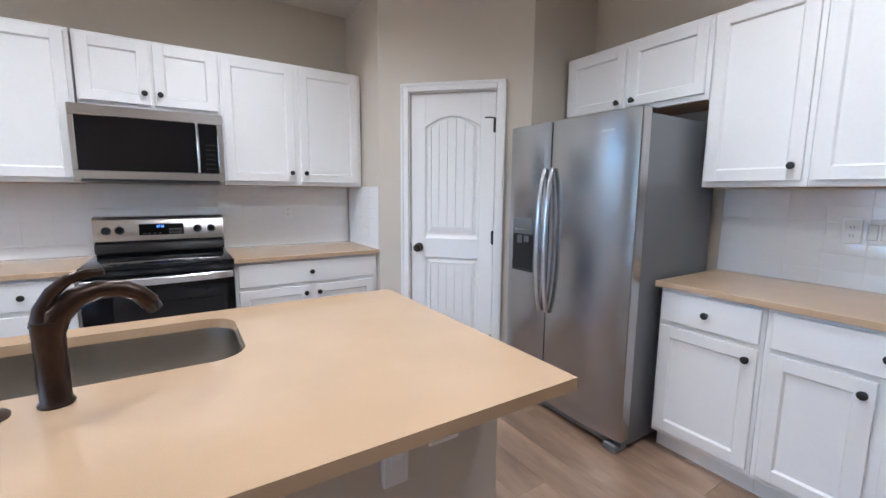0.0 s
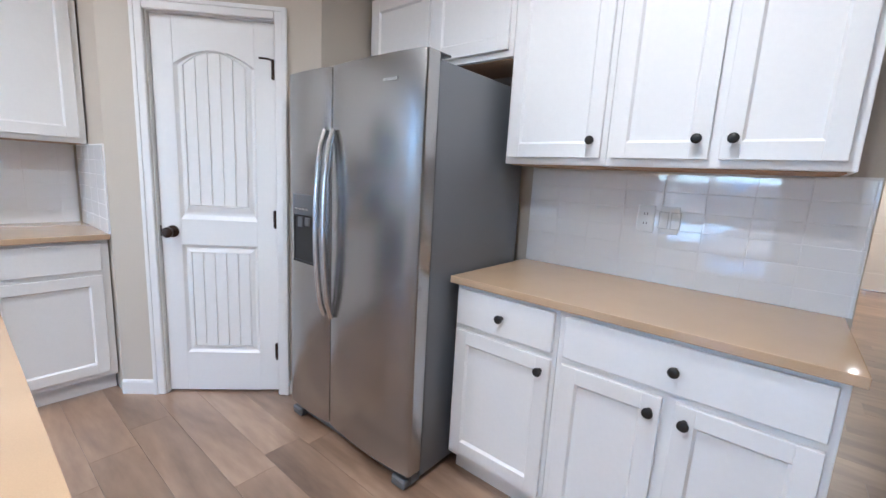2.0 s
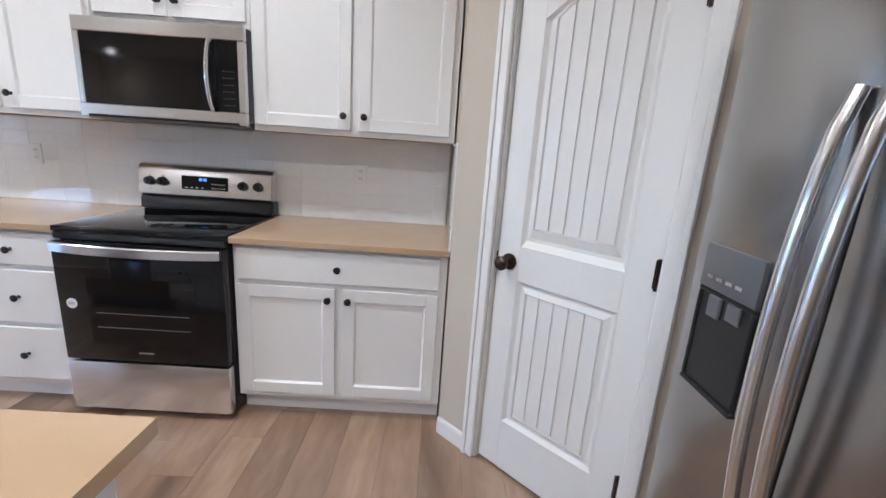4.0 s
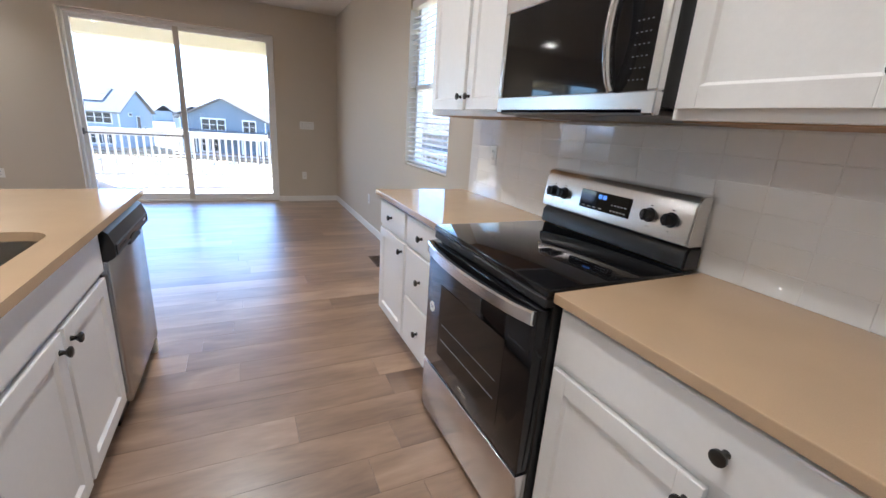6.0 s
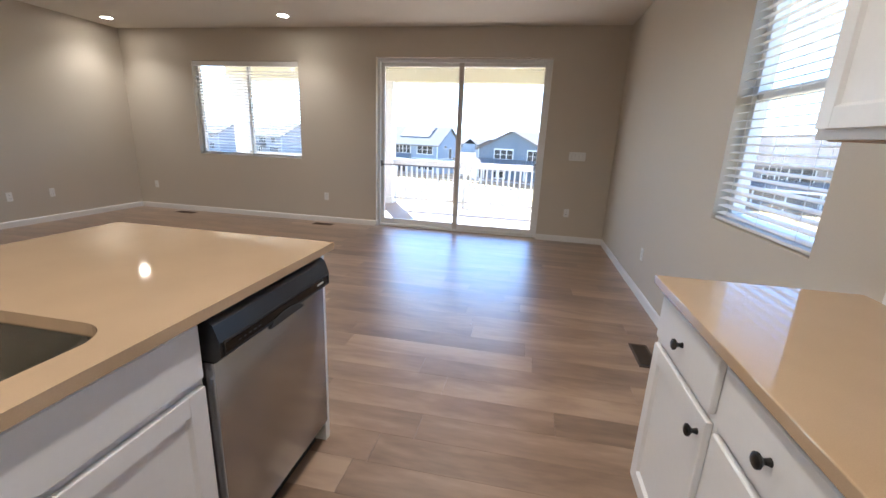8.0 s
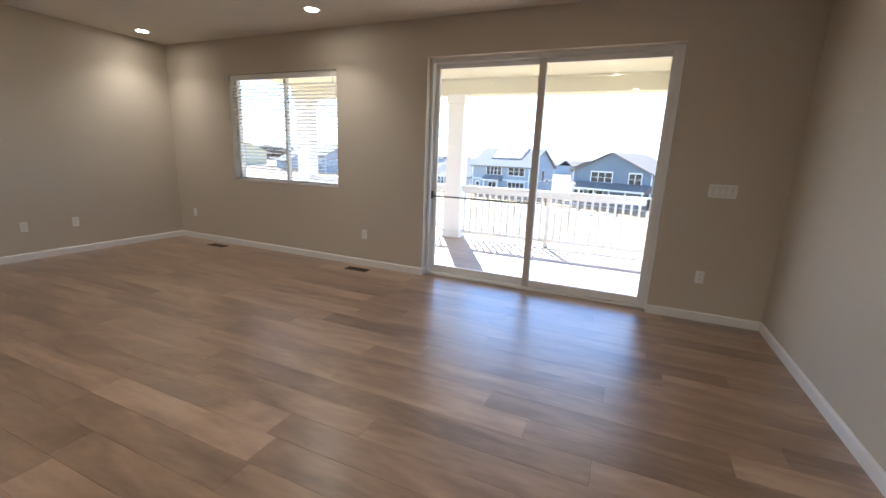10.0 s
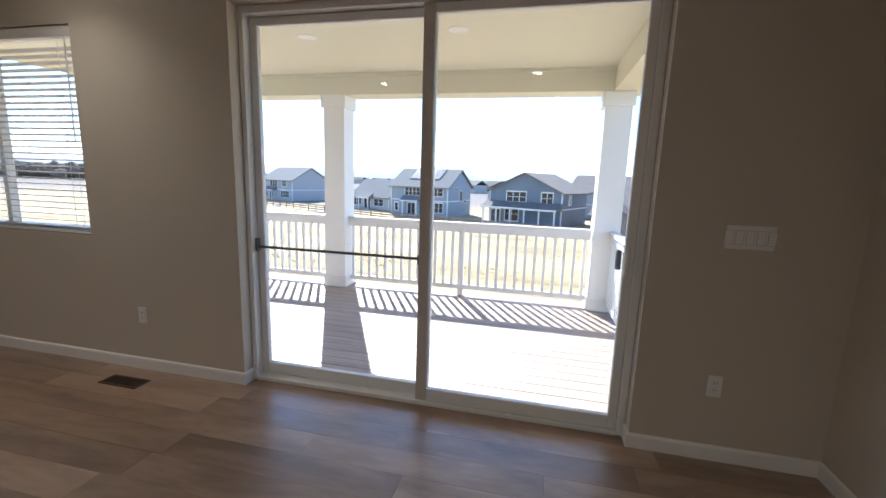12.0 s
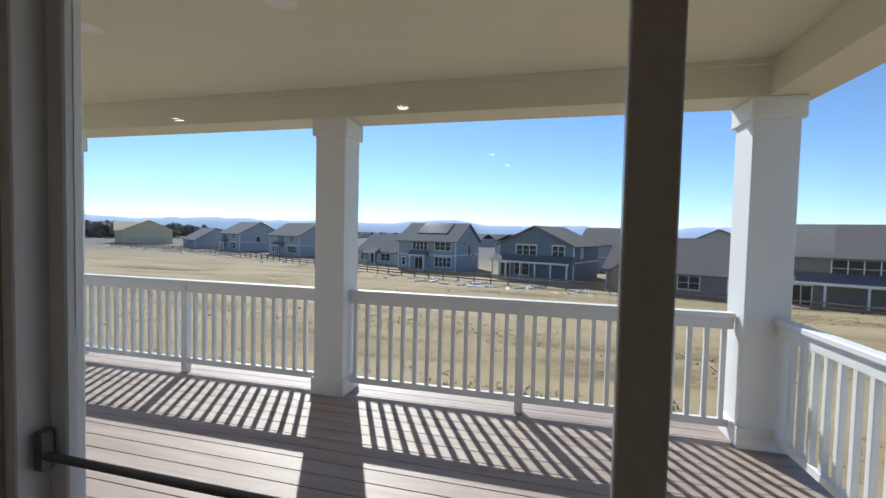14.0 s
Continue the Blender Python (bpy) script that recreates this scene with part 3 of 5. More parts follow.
w = 0.915
island_cabinet(-0.765, w, [("drawer", 0.02, w - 0.012, zd, zt, False), ("door", 0.02, w / 2 - 0.012, 0.135, zd - 0.025, (w / 2 - 0.045, zd - 0.075)), ("door", w / 2 + 0.012, w - 0.012, 0.135, zd - 0.025, (w / 2 + 0.045, zd - 0.075))], "white sink cabinet fronts with a false drawer and two doors")
w = 0.62
island_cabinet(0.153, w, [("drawer", 0.012, w - 0.012, zd, zt, True), ("door", 0.012, w - 0.012, 0.135, zd - 0.025, (w - 0.05, zd - 0.075))], "white island cabinet fronts with drawer and door")


def bracket(x):
    b = base("counter_bracket", pose(x, IB - 0.021, 0.883), "white painted corbel under the island overhang", "bracket", "island corbels")
    bm = bmesh.new()
    add_box(bm, -0.035, 0.035, -0.022, 0, -0.26, -0.001, bevel=0.004)
    add_box(bm, -0.035, 0.035, -0.24, 0, -0.024, -0.001, bevel=0.004)
    pts = [(-0.022, -0.024), (-0.21, -0.024)] + [(-0.022 - 0.19 * (1 - math.sin(radians(a))), -0.024 - 0.20 * (1 - math.cos(radians(a)))) for a in range(10, 91, 10)]
    a = [bm.verts.new((-0.014, y, z)) for y, z in pts]
    c = [bm.verts.new((0.014, y, z)) for y, z in pts]
    bm.faces.new(a)
    bm.faces.new(c)
    for i in range(len(a)):
        j = (i + 1) % len(a)
        bm.faces.new((a[i], a[j], c[j], c[i]))
    finish("corbel", bm, TRIM, b)


bracket(0.45)
bracket(-0.95)


def sink():
    s = base("kitchen_sink", pose(0, 0, 0), "stainless steel undermount sink set in the island top", "sink")
    bm = bmesh.new()
    x0, x1, y0, y1, r = SK
    loops = []
    for gz, inset, rr in ((0.884, -0.012, r), (0.8835, 0.004, r), (0.86, 0.006, r), (0.70, 0.016, r - 0.01), (0.685, 0.03, r - 0.015), (0.678, 0.06, r - 0.03)):
        loops.append([bm.verts.new((x, y, gz)) for x, y in rounded(x0 + inset, x1 - inset, y0 + inset, y1 - inset, rr)])
    for a, b in zip(loops, loops[1:]):
        for i in range(len(a)):
            j = (i + 1) % len(a)
            bm.faces.new((a[i], a[j], b[j], b[i]))
    bm.faces.new(loops[-1])
    finish("bowl", bm, SINKST, s, smooth=True)
    lathe("drain", [(0.055, 0.679), (0.055, 0.682), (0.04, 0.683), (0.03, 0.678)], STEELV, s, Matrix.Translation(((x0 + x1) / 2, (y0 + y1) / 2, 0)))


sink()


def faucet():
    f = base("faucet", pose(-0.20, 1.045, 0.9145, 0, 0, -72), "oil-rubbed bronze kitchen faucet with a side lever", "faucet")
    lathe("body", [(0.030, 0), (0.031, 0.004), (0.026, 0.012), (0.0255, 0.10), (0.027, 0.16), (0.0275, 0.175)], BRONZE, f)
    body = [(0, 0, 0.15), (0.0, 0.015, 0.185), (0.0, 0.045, 0.212), (0.0, 0.085, 0.224), (0.0, 0.125, 0.219), (0.0, 0.155, 0.202), (0.0, 0.175, 0.178)]
    tube("spout", body, [0.027, 0.026, 0.023, 0.020, 0.019, 0.019, 0.020], BRONZE, f, n=18)
    tube("spray_tip", [(0, 0.175, 0.178), (0, 0.185, 0.16)], [0.018, 0.016], BLACK, f)
    tube("lever", [(0, -0.005, 0.165), (-0.003, -0.004, 0.20), (0.003, 0.012, 0.232), (0.010, 0.036, 0.254), (0.018, 0.066, 0.264), (0.026, 0.092, 0.264)], [0.024, 0.016, 0.013, 0.011, 0.010, 0.007], BRONZE, f, n=14)
    p = base("sink_button", pose(-0.30, 1.03, 0.9145), "bronze disc cover on the island top by the faucet", "fitting")
    lathe("disc", [(0.036, 0), (0.036, 0.006), (0.03, 0.010), (0.005, 0.012)], BRONZE, p)


faucet()


def dishwasher():
    d = base("dishwasher", pose(-0.77, 1.60, 0, 0, 0, 180), "stainless steel dishwasher with a black control strip", "dishwasher")
    w = 0.62
    box("tub", (0, w, 0.03, 0.56, 0.10, 0.87), BLACK, d)
    box("door_panel", (0.003, w - 0.003, -0.02, 0.028, 0.115, 0.745), STEEL, d, bevel=0.005, seg=2)
    bm = bmesh.new()
    prof = [(0.028, 0.75), (-0.03, 0.75), (-0.045, 0.765), (-0.045, 0.81), (-0.03, 0.855), (-0.015, 0.868), (0.028, 0.868)]
    a = [bm.verts.new((0.001, y, z)) for y, z in prof]
    b = [bm.verts.new((w - 0.001, y, z)) for y, z in prof]
    for i in range(len(prof)):
        j = (i + 1) % len(prof)
        bm.faces.new((a[i], a[j], b[j], b[i]))
    bm.faces.new(a)
    bm.faces.new(b)
    finish("control_strip", bm, BLACK, d)
    # inset face with a raised rim, and a scooped pocket handle at its lower edge
    boxes("strip_rim", [(0.012, w - 0.012, -0.050, -0.044, 0.803, 0.809), (0.012, w - 0.012, -0.050, -0.044, 0.766, 0.770), (0.012, 0.018, -0.050, -0.044, 0.770, 0.803), (w - 0.018, w - 0.012, -0.050, -0.044, 0.770, 0.803)], BLACK, d, bevel=0.0015)
    box("inset_panel", (0.02, w - 0.02, -0.047, -0.044, 0.772, 0.801), BLACKGLASS, d, bevel=0.001)
    bm = bmesh.new()
    prism(bm, [(w / 2 - 0.10 + 0.20 * i / 12, 0.752 + 0.028 * math.sin(math.pi * i / 12) ** 0.5) for i in range(13)], -0.052, -0.040)
    finish("pocket_handle", bm, SLOT, d)
    boxes("buttons", [(0.07 + 0.022 * i, 0.082 + 0.022 * i, -0.0482, -0.0465, 0.784, 0.788) for i in range(5)], SLOT, d)
    box("maker_plate", (w - 0.10, w - 0.055, -0.0482, -0.0465, 0.784, 0.791), PLATE, d)
    box("kick_plate", (0.01, w - 0.01, 0.04, 0.05, 0.0, 0.11), BLACK, d)


dishwasher()


def curved_panel(name, x0, x1, z0, z1, bulge, thick, material, parent, n=14, edge=0.012):
    """An upright panel whose front bows forwards and whose side edges are rounded."""
    bm = bmesh.new()
    pts = []
    for i in range(n + 1):
        u = i / n
        x = x0 + (x1 - x0) * u
        y = -bulge * (1 - (2 * u - 1) ** 2)
        dx = min(x - x0, x1 - x)
        if dx < edge:
            y += edge * (1 - math.sqrt(max(0.0, 1 - (1 - dx / edge) ** 2)))
        pts.append((x, y))
    for k in (0.3, 0.7):
        for xx in (x0 + edge * k * 0.5, x1 - edge * k * 0.5):
            dx = min(xx - x0, x1 - xx)
            u = (xx - x0) / (x1 - x0)
            pts.append((xx, -bulge * (1 - (2 * u - 1) ** 2) + edge * (1 - math.sqrt(1 - (1 - dx / edge) ** 2))))
    pts.sort()
    pts = pts + [(x1, thick), (x0, thick)]
    a = [bm.verts.new((x, y, z0)) for x, y in pts]
    b = [bm.verts.new((x, y, z1)) for x, y in pts]
    for i in range(len(pts)):
        j = (i + 1) % len(pts)
        bm.faces.new((a[i], a[j], b[j], b[i]))
    bm.faces.new(a)
    bm.faces.new(b)
    return finish(name, bm, material, parent, smooth=True)


def fridge():
    """Side-by-side fridge; local x runs along its front, 0 at the pantry side."""
    w = 0.90
    f = base("refrigerator", pose(1.875, 2.03, 0, 0, 0, -90), "stainless steel side-by-side refrigerator with ice dispenser", "refrigerator")
    box("cabinet", (0.008, w - 0.008, 0.085, 0.74, 0.03, 1.735), GREYSIDE, f, bevel=0.006, seg=2)
    box("gasket", (0.012, w - 0.012, 0.07, 0.085, 0.08, 1.74), BLACK, f)
    sp = 0.345
    curved_panel("freezer_door", 0, sp - 0.003, 0.075, 1.755, 0.012, 0.07, STEEL, f)
    curved_panel("fridge_door", sp + 0.003, w, 0.075, 1.755, 0.016, 0.07, STEEL, f)
    for x, s in ((sp - 0.03, -1), (sp + 0.03, 1)):
        pts = arc(15, lambda u: (x + s * 0.0, -0.012 - 0.046 * math.sin(math.pi * u) ** 0.6, 0.635 + 0.855 * u))
        tube("handle", pts, [0.012] + [0.0135] * 13 + [0.012], STEELV, f, n=12, flat=1.0)
    # dispenser: glossy control panel over a dark hollow with two levers
    zq = 0.87
    boxes("dispenser_frame", [(0.06, 0.235, -0.018, 0.0, zq + 0.215, zq + 0.225), (0.06, 0.070, -0.018, 0.0, zq, zq + 0.215), (0.225, 0.235, -0.018, 0.0, zq, zq + 0.215), (0.06, 0.235, -0.020, 0.0, zq - 0.012, zq)], BLACK, f, bevel=0.003)
    box("dispenser_panel", (0.06, 0.235, -0.021, 0.0, zq + 0.225, zq + 0.325), GREYSIDE, f, bevel=0.006, seg=2)
    box("dispenser_well", (0.070, 0.225, -0.013, -0.006, zq, zq + 0.215), BLACK, f)
    boxes("buttons", [(0.085 + 0.03 * i, 0.105 + 0.03 * i, -0.0225, -0.0205, zq + 0.25, zq + 0.258) for i in range(4)], STEELV, f)
    pieces("paddle", [(0.10, 0.14, -0.020, -0.01, zq + 0.165, zq + 0.215), (0.16, 0.20, -0.020, -0.01, zq + 0.175, zq + 0.215)], GREYSIDE, f, bevel=0.003)
    pieces("hinge_cover", [(0.02, 0.10, 0.03, 0.16, 1.757, 1.766), (w - 0.11, w - 0.02, 0.03, 0.16, 1.757, 1.766)], GREYSIDE, f, bevel=0.004)
    boxes("grille", [(0.01, w - 0.01, 0.03, 0.06, 0.02, 0.07)], GREYSIDE, f)
    pieces("foot", [(0.02, 0.10, -0.005, 0.10, 0, 0.045), (w - 0.10, w - 0.02, -0.005, 0.10, 0, 0.045)], GREYSIDE, f, bevel=0.008)
    boxes("badge", [(sp + 0.35 + 0.011 * i, sp + 0.358 + 0.011 * i, -0.0165, -0.010, 1.655, 1.667) for i in range(7)], STEELV, f)


fridge()


def range_stove():
    w = RX1 - RX0
    r = base("electric_range", pose(RX0, 2.845, 0), "black and stainless freestanding electric range with glass cooktop", "stove")
    box("body", (0.004, w - 0.004, 0.03, 0.62, 0.02, 0.895), BLACK, r, bevel=0.003)
    box("cooktop", (0.0, w, -0.005, 0.565, 0.897, 0.922), BLACKGLASS, r, bevel=0.006, seg=3)
    # backguard
    bm = bmesh.new()
    prof = [(0.575, 0.922), (0.555, 0.93), (0.56, 0.985), (0.572, 1.0)]
    prof2 = [(0.572, 1.002), (0.548, 1.01), (0.562, 1.145), (0.572, 1.165), (0.59, 1.175), (0.63, 1.175), (0.63, 1.002)]
    for name, pf, mt in (("backguard_base", prof + [(0.635, 1.0), (0.635, 0.922)], BLACK), ("backguard", prof2, STEELH)):
        bm = bmesh.new()
        a = [bm.verts.new((0.006, y, z)) for y, z in pf]
        b = [bm.verts.new((w - 0.006, y, z)) for y, z in pf]
        for i in range(len(pf)):
            j = (i + 1) % len(pf)
            bm.faces.new((a[i], a[j], b[j], b[i]))
        ends = [bm.faces.new(a), bm.faces.new(b)]
        bmesh.ops.bevel(bm, geom=[e for q in ends for e in q.edges], offset=0.006, segments=2, affect='EDGES')
        finish(name, bm, mt, r, smooth=True)
    slope = math.degrees(math.atan2(0.014, 0.135))
    face = Matrix.Translation((0, 0.5545, 1.077)) @ Matrix.Rotation(radians(-slope), 4, 'X')
    bm = bmesh.new()
    add_box(bm, 0.25, 0.505, -0.006, 0.004, -0.033, 0.042, bevel=0.002)
    bm.transform(face)
    finish("display_panel", bm, BLACKGLASS, r)
    bm = bmesh.new()
    for i, (x, z) in enumerate(((0.35, 0.018), (0.36, 0.018), (0.374, 0.018), (0.384, 0.018))):
        add_box(bm, x, x + 0.006, -0.0075, -0.006, z - 0.002, z + 0.014)
    bm.transform(face)
    finish("clock_digits", bm, DISPLAY, r)
    bm = bmesh.new()
    for ix in range(5):
        for iz in range(2):
            add_box(bm, 0.42 + ix * 0.016, 0.428 + ix * 0.016, -0.0072, -0.006, -0.022 + iz * 0.022, -0.018 + iz * 0.022)
    for ix in range(4):
        add_box(bm, 0.27 + ix * 0.03, 0.285 + ix * 0.03, -0.0072, -0.006, -0.024, -0.021)
    bm.transform(face)
    finish("button_marks", bm, PLATE, r)
    for x in (0.075, 0.145, w - 0.17, w - 0.085):
        k = lathe("knob", [(0.026, 0), (0.026, 0.004), (0.022, 0.006), (0.020, 0.028), (0.018, 0.030), (0.004, 0.030)], BLACK, r, face @ Matrix.Translation((x, 0, 0.002)) @ Matrix.Rotation(radians(90), 4, 'X'))
        bm = bmesh.new()
        add_box(bm, x - 0.005, x + 0.005, -0.038, -0.028, -0.018, 0.022, bevel=0.002)
        bm.transform(face)
        finish("knob_grip", bm, BLACK, r)
        bm = bmesh.new()
        add_box(bm, x - 0.004, x + 0.004, -0.002, 0.001, 0.034, 0.037)
        add_box(bm, x - 0.002, x + 0.002, -0.002, 0.001, -0.040, -0.037)
        bm.transform(face)
        finish("dial_mark", bm, SLOT, r)
    # oven door
    box("oven_door", (0.004, w - 0.004, -0.022, 0.028, 0.293, 0.858), BLACKGLASS, r, bevel=0.006, seg=2)
    box("oven_window", (0.14, w - 0.14, -0.0235, -0.02, 0.38, 0.70), DARKGLASS, r, bevel=0.001)
    pieces("oven_rack", [(0.17, w - 0.17, -0.0242, -0.0230, z, z + 0.0035) for z in (0.46, 0.53)], GREYSIDE, r)
    boxes("vent_slots", [(0.14 + 0.012 * i + (0.10 if i > 8 else 0) + (0.10 if i > 17 else 0), 0.148 + 0.012 * i + (0.10 if i > 8 else 0) + (0.10 if i > 17 else 0), -0.004, 0.03, 0.872, 0.886) for i in range(27)], SLOT, r)
    box("front_trim", (0.002, w - 0.002, -0.002, 0.03, 0.864, 0.895), BLACK, r, bevel=0.004)
    n = 17
    bm = bmesh.new()
    loops = []
    for i in range(n):
        u = i / (n - 1)
        x = 0.012 + (w - 0.024) * u
        y = -0.03 - 0.042 * (1 - (2 * u - 1) ** 2) ** 0.8
        loops.append([bm.verts.new((x, y + dy, z)) for dy, z in ((0, 0.812), (-0.008, 0.816), (-0.009, 0.852), (-0.004, 0.858), (0.012, 0.856), (0.012, 0.814))])
    for a, b in zip(loops, loops[1:]):
        for i in range(6):
            bm.faces.new((a[i], a[(i + 1) % 6], b[(i + 1) % 6], b[i]))
    bm.faces.new(loops[0])
    bm.faces.new(loops[-1])
    finish("oven_handle", bm, STEELV, r, smooth=True)
    pieces("handle_post", [(0.010, 0.03, -0.03, 0.0, 0.815, 0.855), (w - 0.03, w - 0.010, -0.03, 0.0, 0.815, 0.855)], BLACK, r)
    box("storage_drawer", (0.004, w - 0.004, -0.022, 0.028, 0.035, 0.282), STEELH, r, bevel=0.006, seg=2)
    pieces("side_foot", [(0.03, 0.06, 0.05, 0.08, 0, 0.03), (w - 0.06, w - 0.03, 0.05, 0.08, 0, 0.03), (0.03, 0.06, 0.55, 0.58, 0, 0.03), (w - 0.06, w - 0.03, 0.55, 0.58, 0, 0.03)], BLACK, r)
    lathe("sticker", [(0.024, 0), (0.024, 0.0012), (0.001, 0.0013)], PLATE, r, Matrix.Translation((0.065, -0.022, 0.57)) @ Matrix.Rotation(radians(90), 4, 'X'))
    boxes("sticker_print", [(0.052, 0.078, -0.0237, -0.0232, 0.565 + 0.008 * i, 0.568 + 0.008 * i) for i in range(2)], DISPLAYBAR, r)
    boxes("badge", [(w / 2 - 0.035 + 0.01 * i, w / 2 - 0.028 + 0.01 * i, -0.0235, -0.0215, 0.335, 0.344) for i in range(7)], STEELV, r)


DISPLAYBAR = mat("grey print", (0.25, 0.22, 0.3), 0.6, var=0.05, bump=0)
range_stove()


def microwave():
    w = RX1 - RX0 + 0.016
    m = base("microwave", pose(RX0 - 0.012, 3.10, 0), "stainless over-the-range microwave with black glass door", "microwave")
    z0, z1 = 1.397, 1.835
    box("case", (0, w, 0.03, 0.385, z0 + 0.02, z1 - 0.002), BLACK, m, bevel=0.003)
    box("underside_vent", (0.03, w - 0.03, 0.0, 0.36, z0 - 0.004, z0 + 0.02), GREYSIDE, m, bevel=0.006)
    boxes("front_frame", [(0, w, 0, 0.03, z1 - 0.065, z1 - 0.002), (0, w, 0, 0.03, z0 + 0.0, z0 + 0.062), (0, 0.028, 0, 0.03, z0 + 0.062, z1 - 0.065), (w - 0.035, w, 0, 0.03, z0 + 0.062, z1 - 0.065)], STEELH, m, bevel=0.004)
    box("door_glass", (0.028, w - 0.035, 0.004, 0.03, z0 + 0.062, z1 - 0.065), BLACKGLASS, m)
    boxes("keypad_marks", [(w - 0.105 + 0.015 * i, w - 0.099 + 0.015 * i, 0.0033, 0.004, z0 + 0.09 + 0.03 * j, z0 + 0.093 + 0.03 * j) for i in range(4) for j in range(6)], GREYSIDE, m)
    box("window_mesh", (0.07, w - 0.21, 0.0028, 0.004, z0 + 0.095, z1 - 0.10), DARKGLASS, m)
    pts = arc(13, lambda u: (w - 0.15, -0.004 - 0.042 * math.sin(math.pi * u) ** 0.7, z0 + 0.07 + 0.30 * u))
    tube("handle", pts, 0.021, STEELV, m, n=14, flat=0.5)


microwave()

# ---- lamps ----


def can(x, y, z=CZ, lit=True, group="ceiling can lights", power=1.6, spread=150, tint=(1.0, 0.88, 0.74)):
    c = base("ceiling_light", pose(x, y, z), "white recessed can light, lit, in the ceiling", "ceiling light", group)
    lathe("trim", [(0.062, -0.001), (0.075, -0.004), (0.088, -0.006), (0.092, -0.001)], TRIM, c)
    lathe("lens", [(0.064, -0.0015), (0.062, -0.004), (0.01, -0.0045)], CANGLOW if lit else PLATE, c)
    if lit:
        lamp = new("can_lamp", bpy.data.lights.new("can_lamp", 'AREA'))
        lamp.data.shape, lamp.data.size, lamp.data.energy, lamp.data.color = 'DISK', 0.12, power, tint
        lamp.data.spread = radians(spread)
        lamp.matrix_world = pose(x, y, z - 0.008)


for x, y in ((-5.30, -3.58), (-5.30, -0.86), (-2.4, -3.3), (-2.4, -0.3), (-2.7, 1.9), (0.35, 2.2), (-1.1, 2.2), (1.5, 0.5), (0.3, 0.3)):
    can(x, y, spread=112 if x < -5 else 150, power=1.1 if x < -5 else 1.6)
can(8.1, -0.86, power=3.5, spread=135, tint=(1.0, 0.74, 0.48))


def outlet(x, y, z, rz, kind="outlet", wd=0.07, label="white duplex outlet plate on the wall"):
    o = base("wall_outlet" if kind == "outlet" else "light_switch", pose(x, y, z, 0, 0, rz), label, kind, "wall plates")
    box("plate", (-wd / 2, wd / 2, -0.006, -0.0005, -0.0575, 0.0575), PLATE, o, bevel=0.0025)
    if kind == "outlet":
        for s in (-0.02, 0.02):
            lathe("socket", [(0.0165, 0), (0.0165, 0.002), (0.002, 0.0022)], PLATE, o, Matrix.Translation((0, -0.006, s)) @ Matrix.Rotation(radians(90), 4, 'X'))
        boxes("slots", [(dx - 0.0012, dx + 0.0012, -0.0088, -0.0078, s - 0.004, s + 0.006) for s in (-0.02, 0.02) for dx in (-0.006, 0.006)], SLOT, o)
    else:
        n = max(1, round(wd / 0.046))
        for i in range(n):
            cx = (i - (n - 1) / 2) * 0.046
            # Grey pad paints in the shade of the gap round the rocker.
            box("rocker_shade", (cx - 0.0185, cx + 0.0185, -0.0068, -0.0055, -0.0355, 0.0355), PLATESHADE, o)
            box("rocker", (cx - 0.016, cx + 0.016, -0.009, -0.006, -0.033, 0.033), PLATE, o, bevel=0.002)


outlet(0.78, WN - 0.011, 1.18, 0)
outlet(-1.07, WN - 0.011, 1.18, 0)
outlet(FX - 0.011, 0.555, 1.185, -90)
outlet(FX - 0.011, 0.462, 1.185, -90, "switch", label="white blank plate with a cable jack beside the outlet")
outlet(WX, -0.62, 0.40, 90)
outlet(WX, 2.98, 0.41, 90)
outlet(WX, -3.7, 0.40, 90)
outlet(WX, 3.035, 1.182, 90, "switch", 0.21, "white four-gang switch plate beside the sliding door")
outlet(-4.0, WS, 0.39, 180)
outlet(-4.5, WS, 0.39, 180)
outlet(-3.9, WN, 0.39, 0)


def register(x0, x1, y0, y1):
    r = base("floor_register", pose(0, 0, 0), "brown metal floor register set in the planks", "vent", "floor registers")
    boxes("rim", [(x0, x1, y0, y0 + 0.015, 0, 0.005), (x0, x1, y1 - 0.015, y1, 0, 0.005), (x0, x0 + 0.015, y0, y1, 0, 0.005), (x1 - 0.015, x1, y0, y1, 0, 0.005)], VENT, r)
    box("well", (x0 + 0.01, x1 - 0.01, y0 + 0.01, y1 - 0.01, 0.0002, 0.0012), SLOT, r)
    if x1 - x0 > y1 - y0:
        n = int((x1 - x0) / 0.014)
        boxes("louvre", [(x0 + 0.016 + i * 0.0135, x0 + 0.021 + i * 0.0135, y0 + 0.014, y1 - 0.014, 0.001, 0.0045) for i in range(n - 2)], VENT, r)
    else:
        n = int((y1 - y0) / 0.014)
        boxes("louvre", [(x0 + 0.014, x1 - 0.014, y0 + 0.016 + i * 0.0135, y0 + 0.021 + i * 0.0135, 0.001, 0.0045) for i in range(n - 2)], VENT, r)


register(-2.80, -2.48, 3.20, 3.32)
register(-5.73, -5.61, -0.74, -0.44)
register(-5.73, -5.61, -3.15, -2.85)

# ---- windows ----


def pane(name, b, parent):
    p = box(name, b, GLASS, parent)
    p.visible_shadow = False
    return p


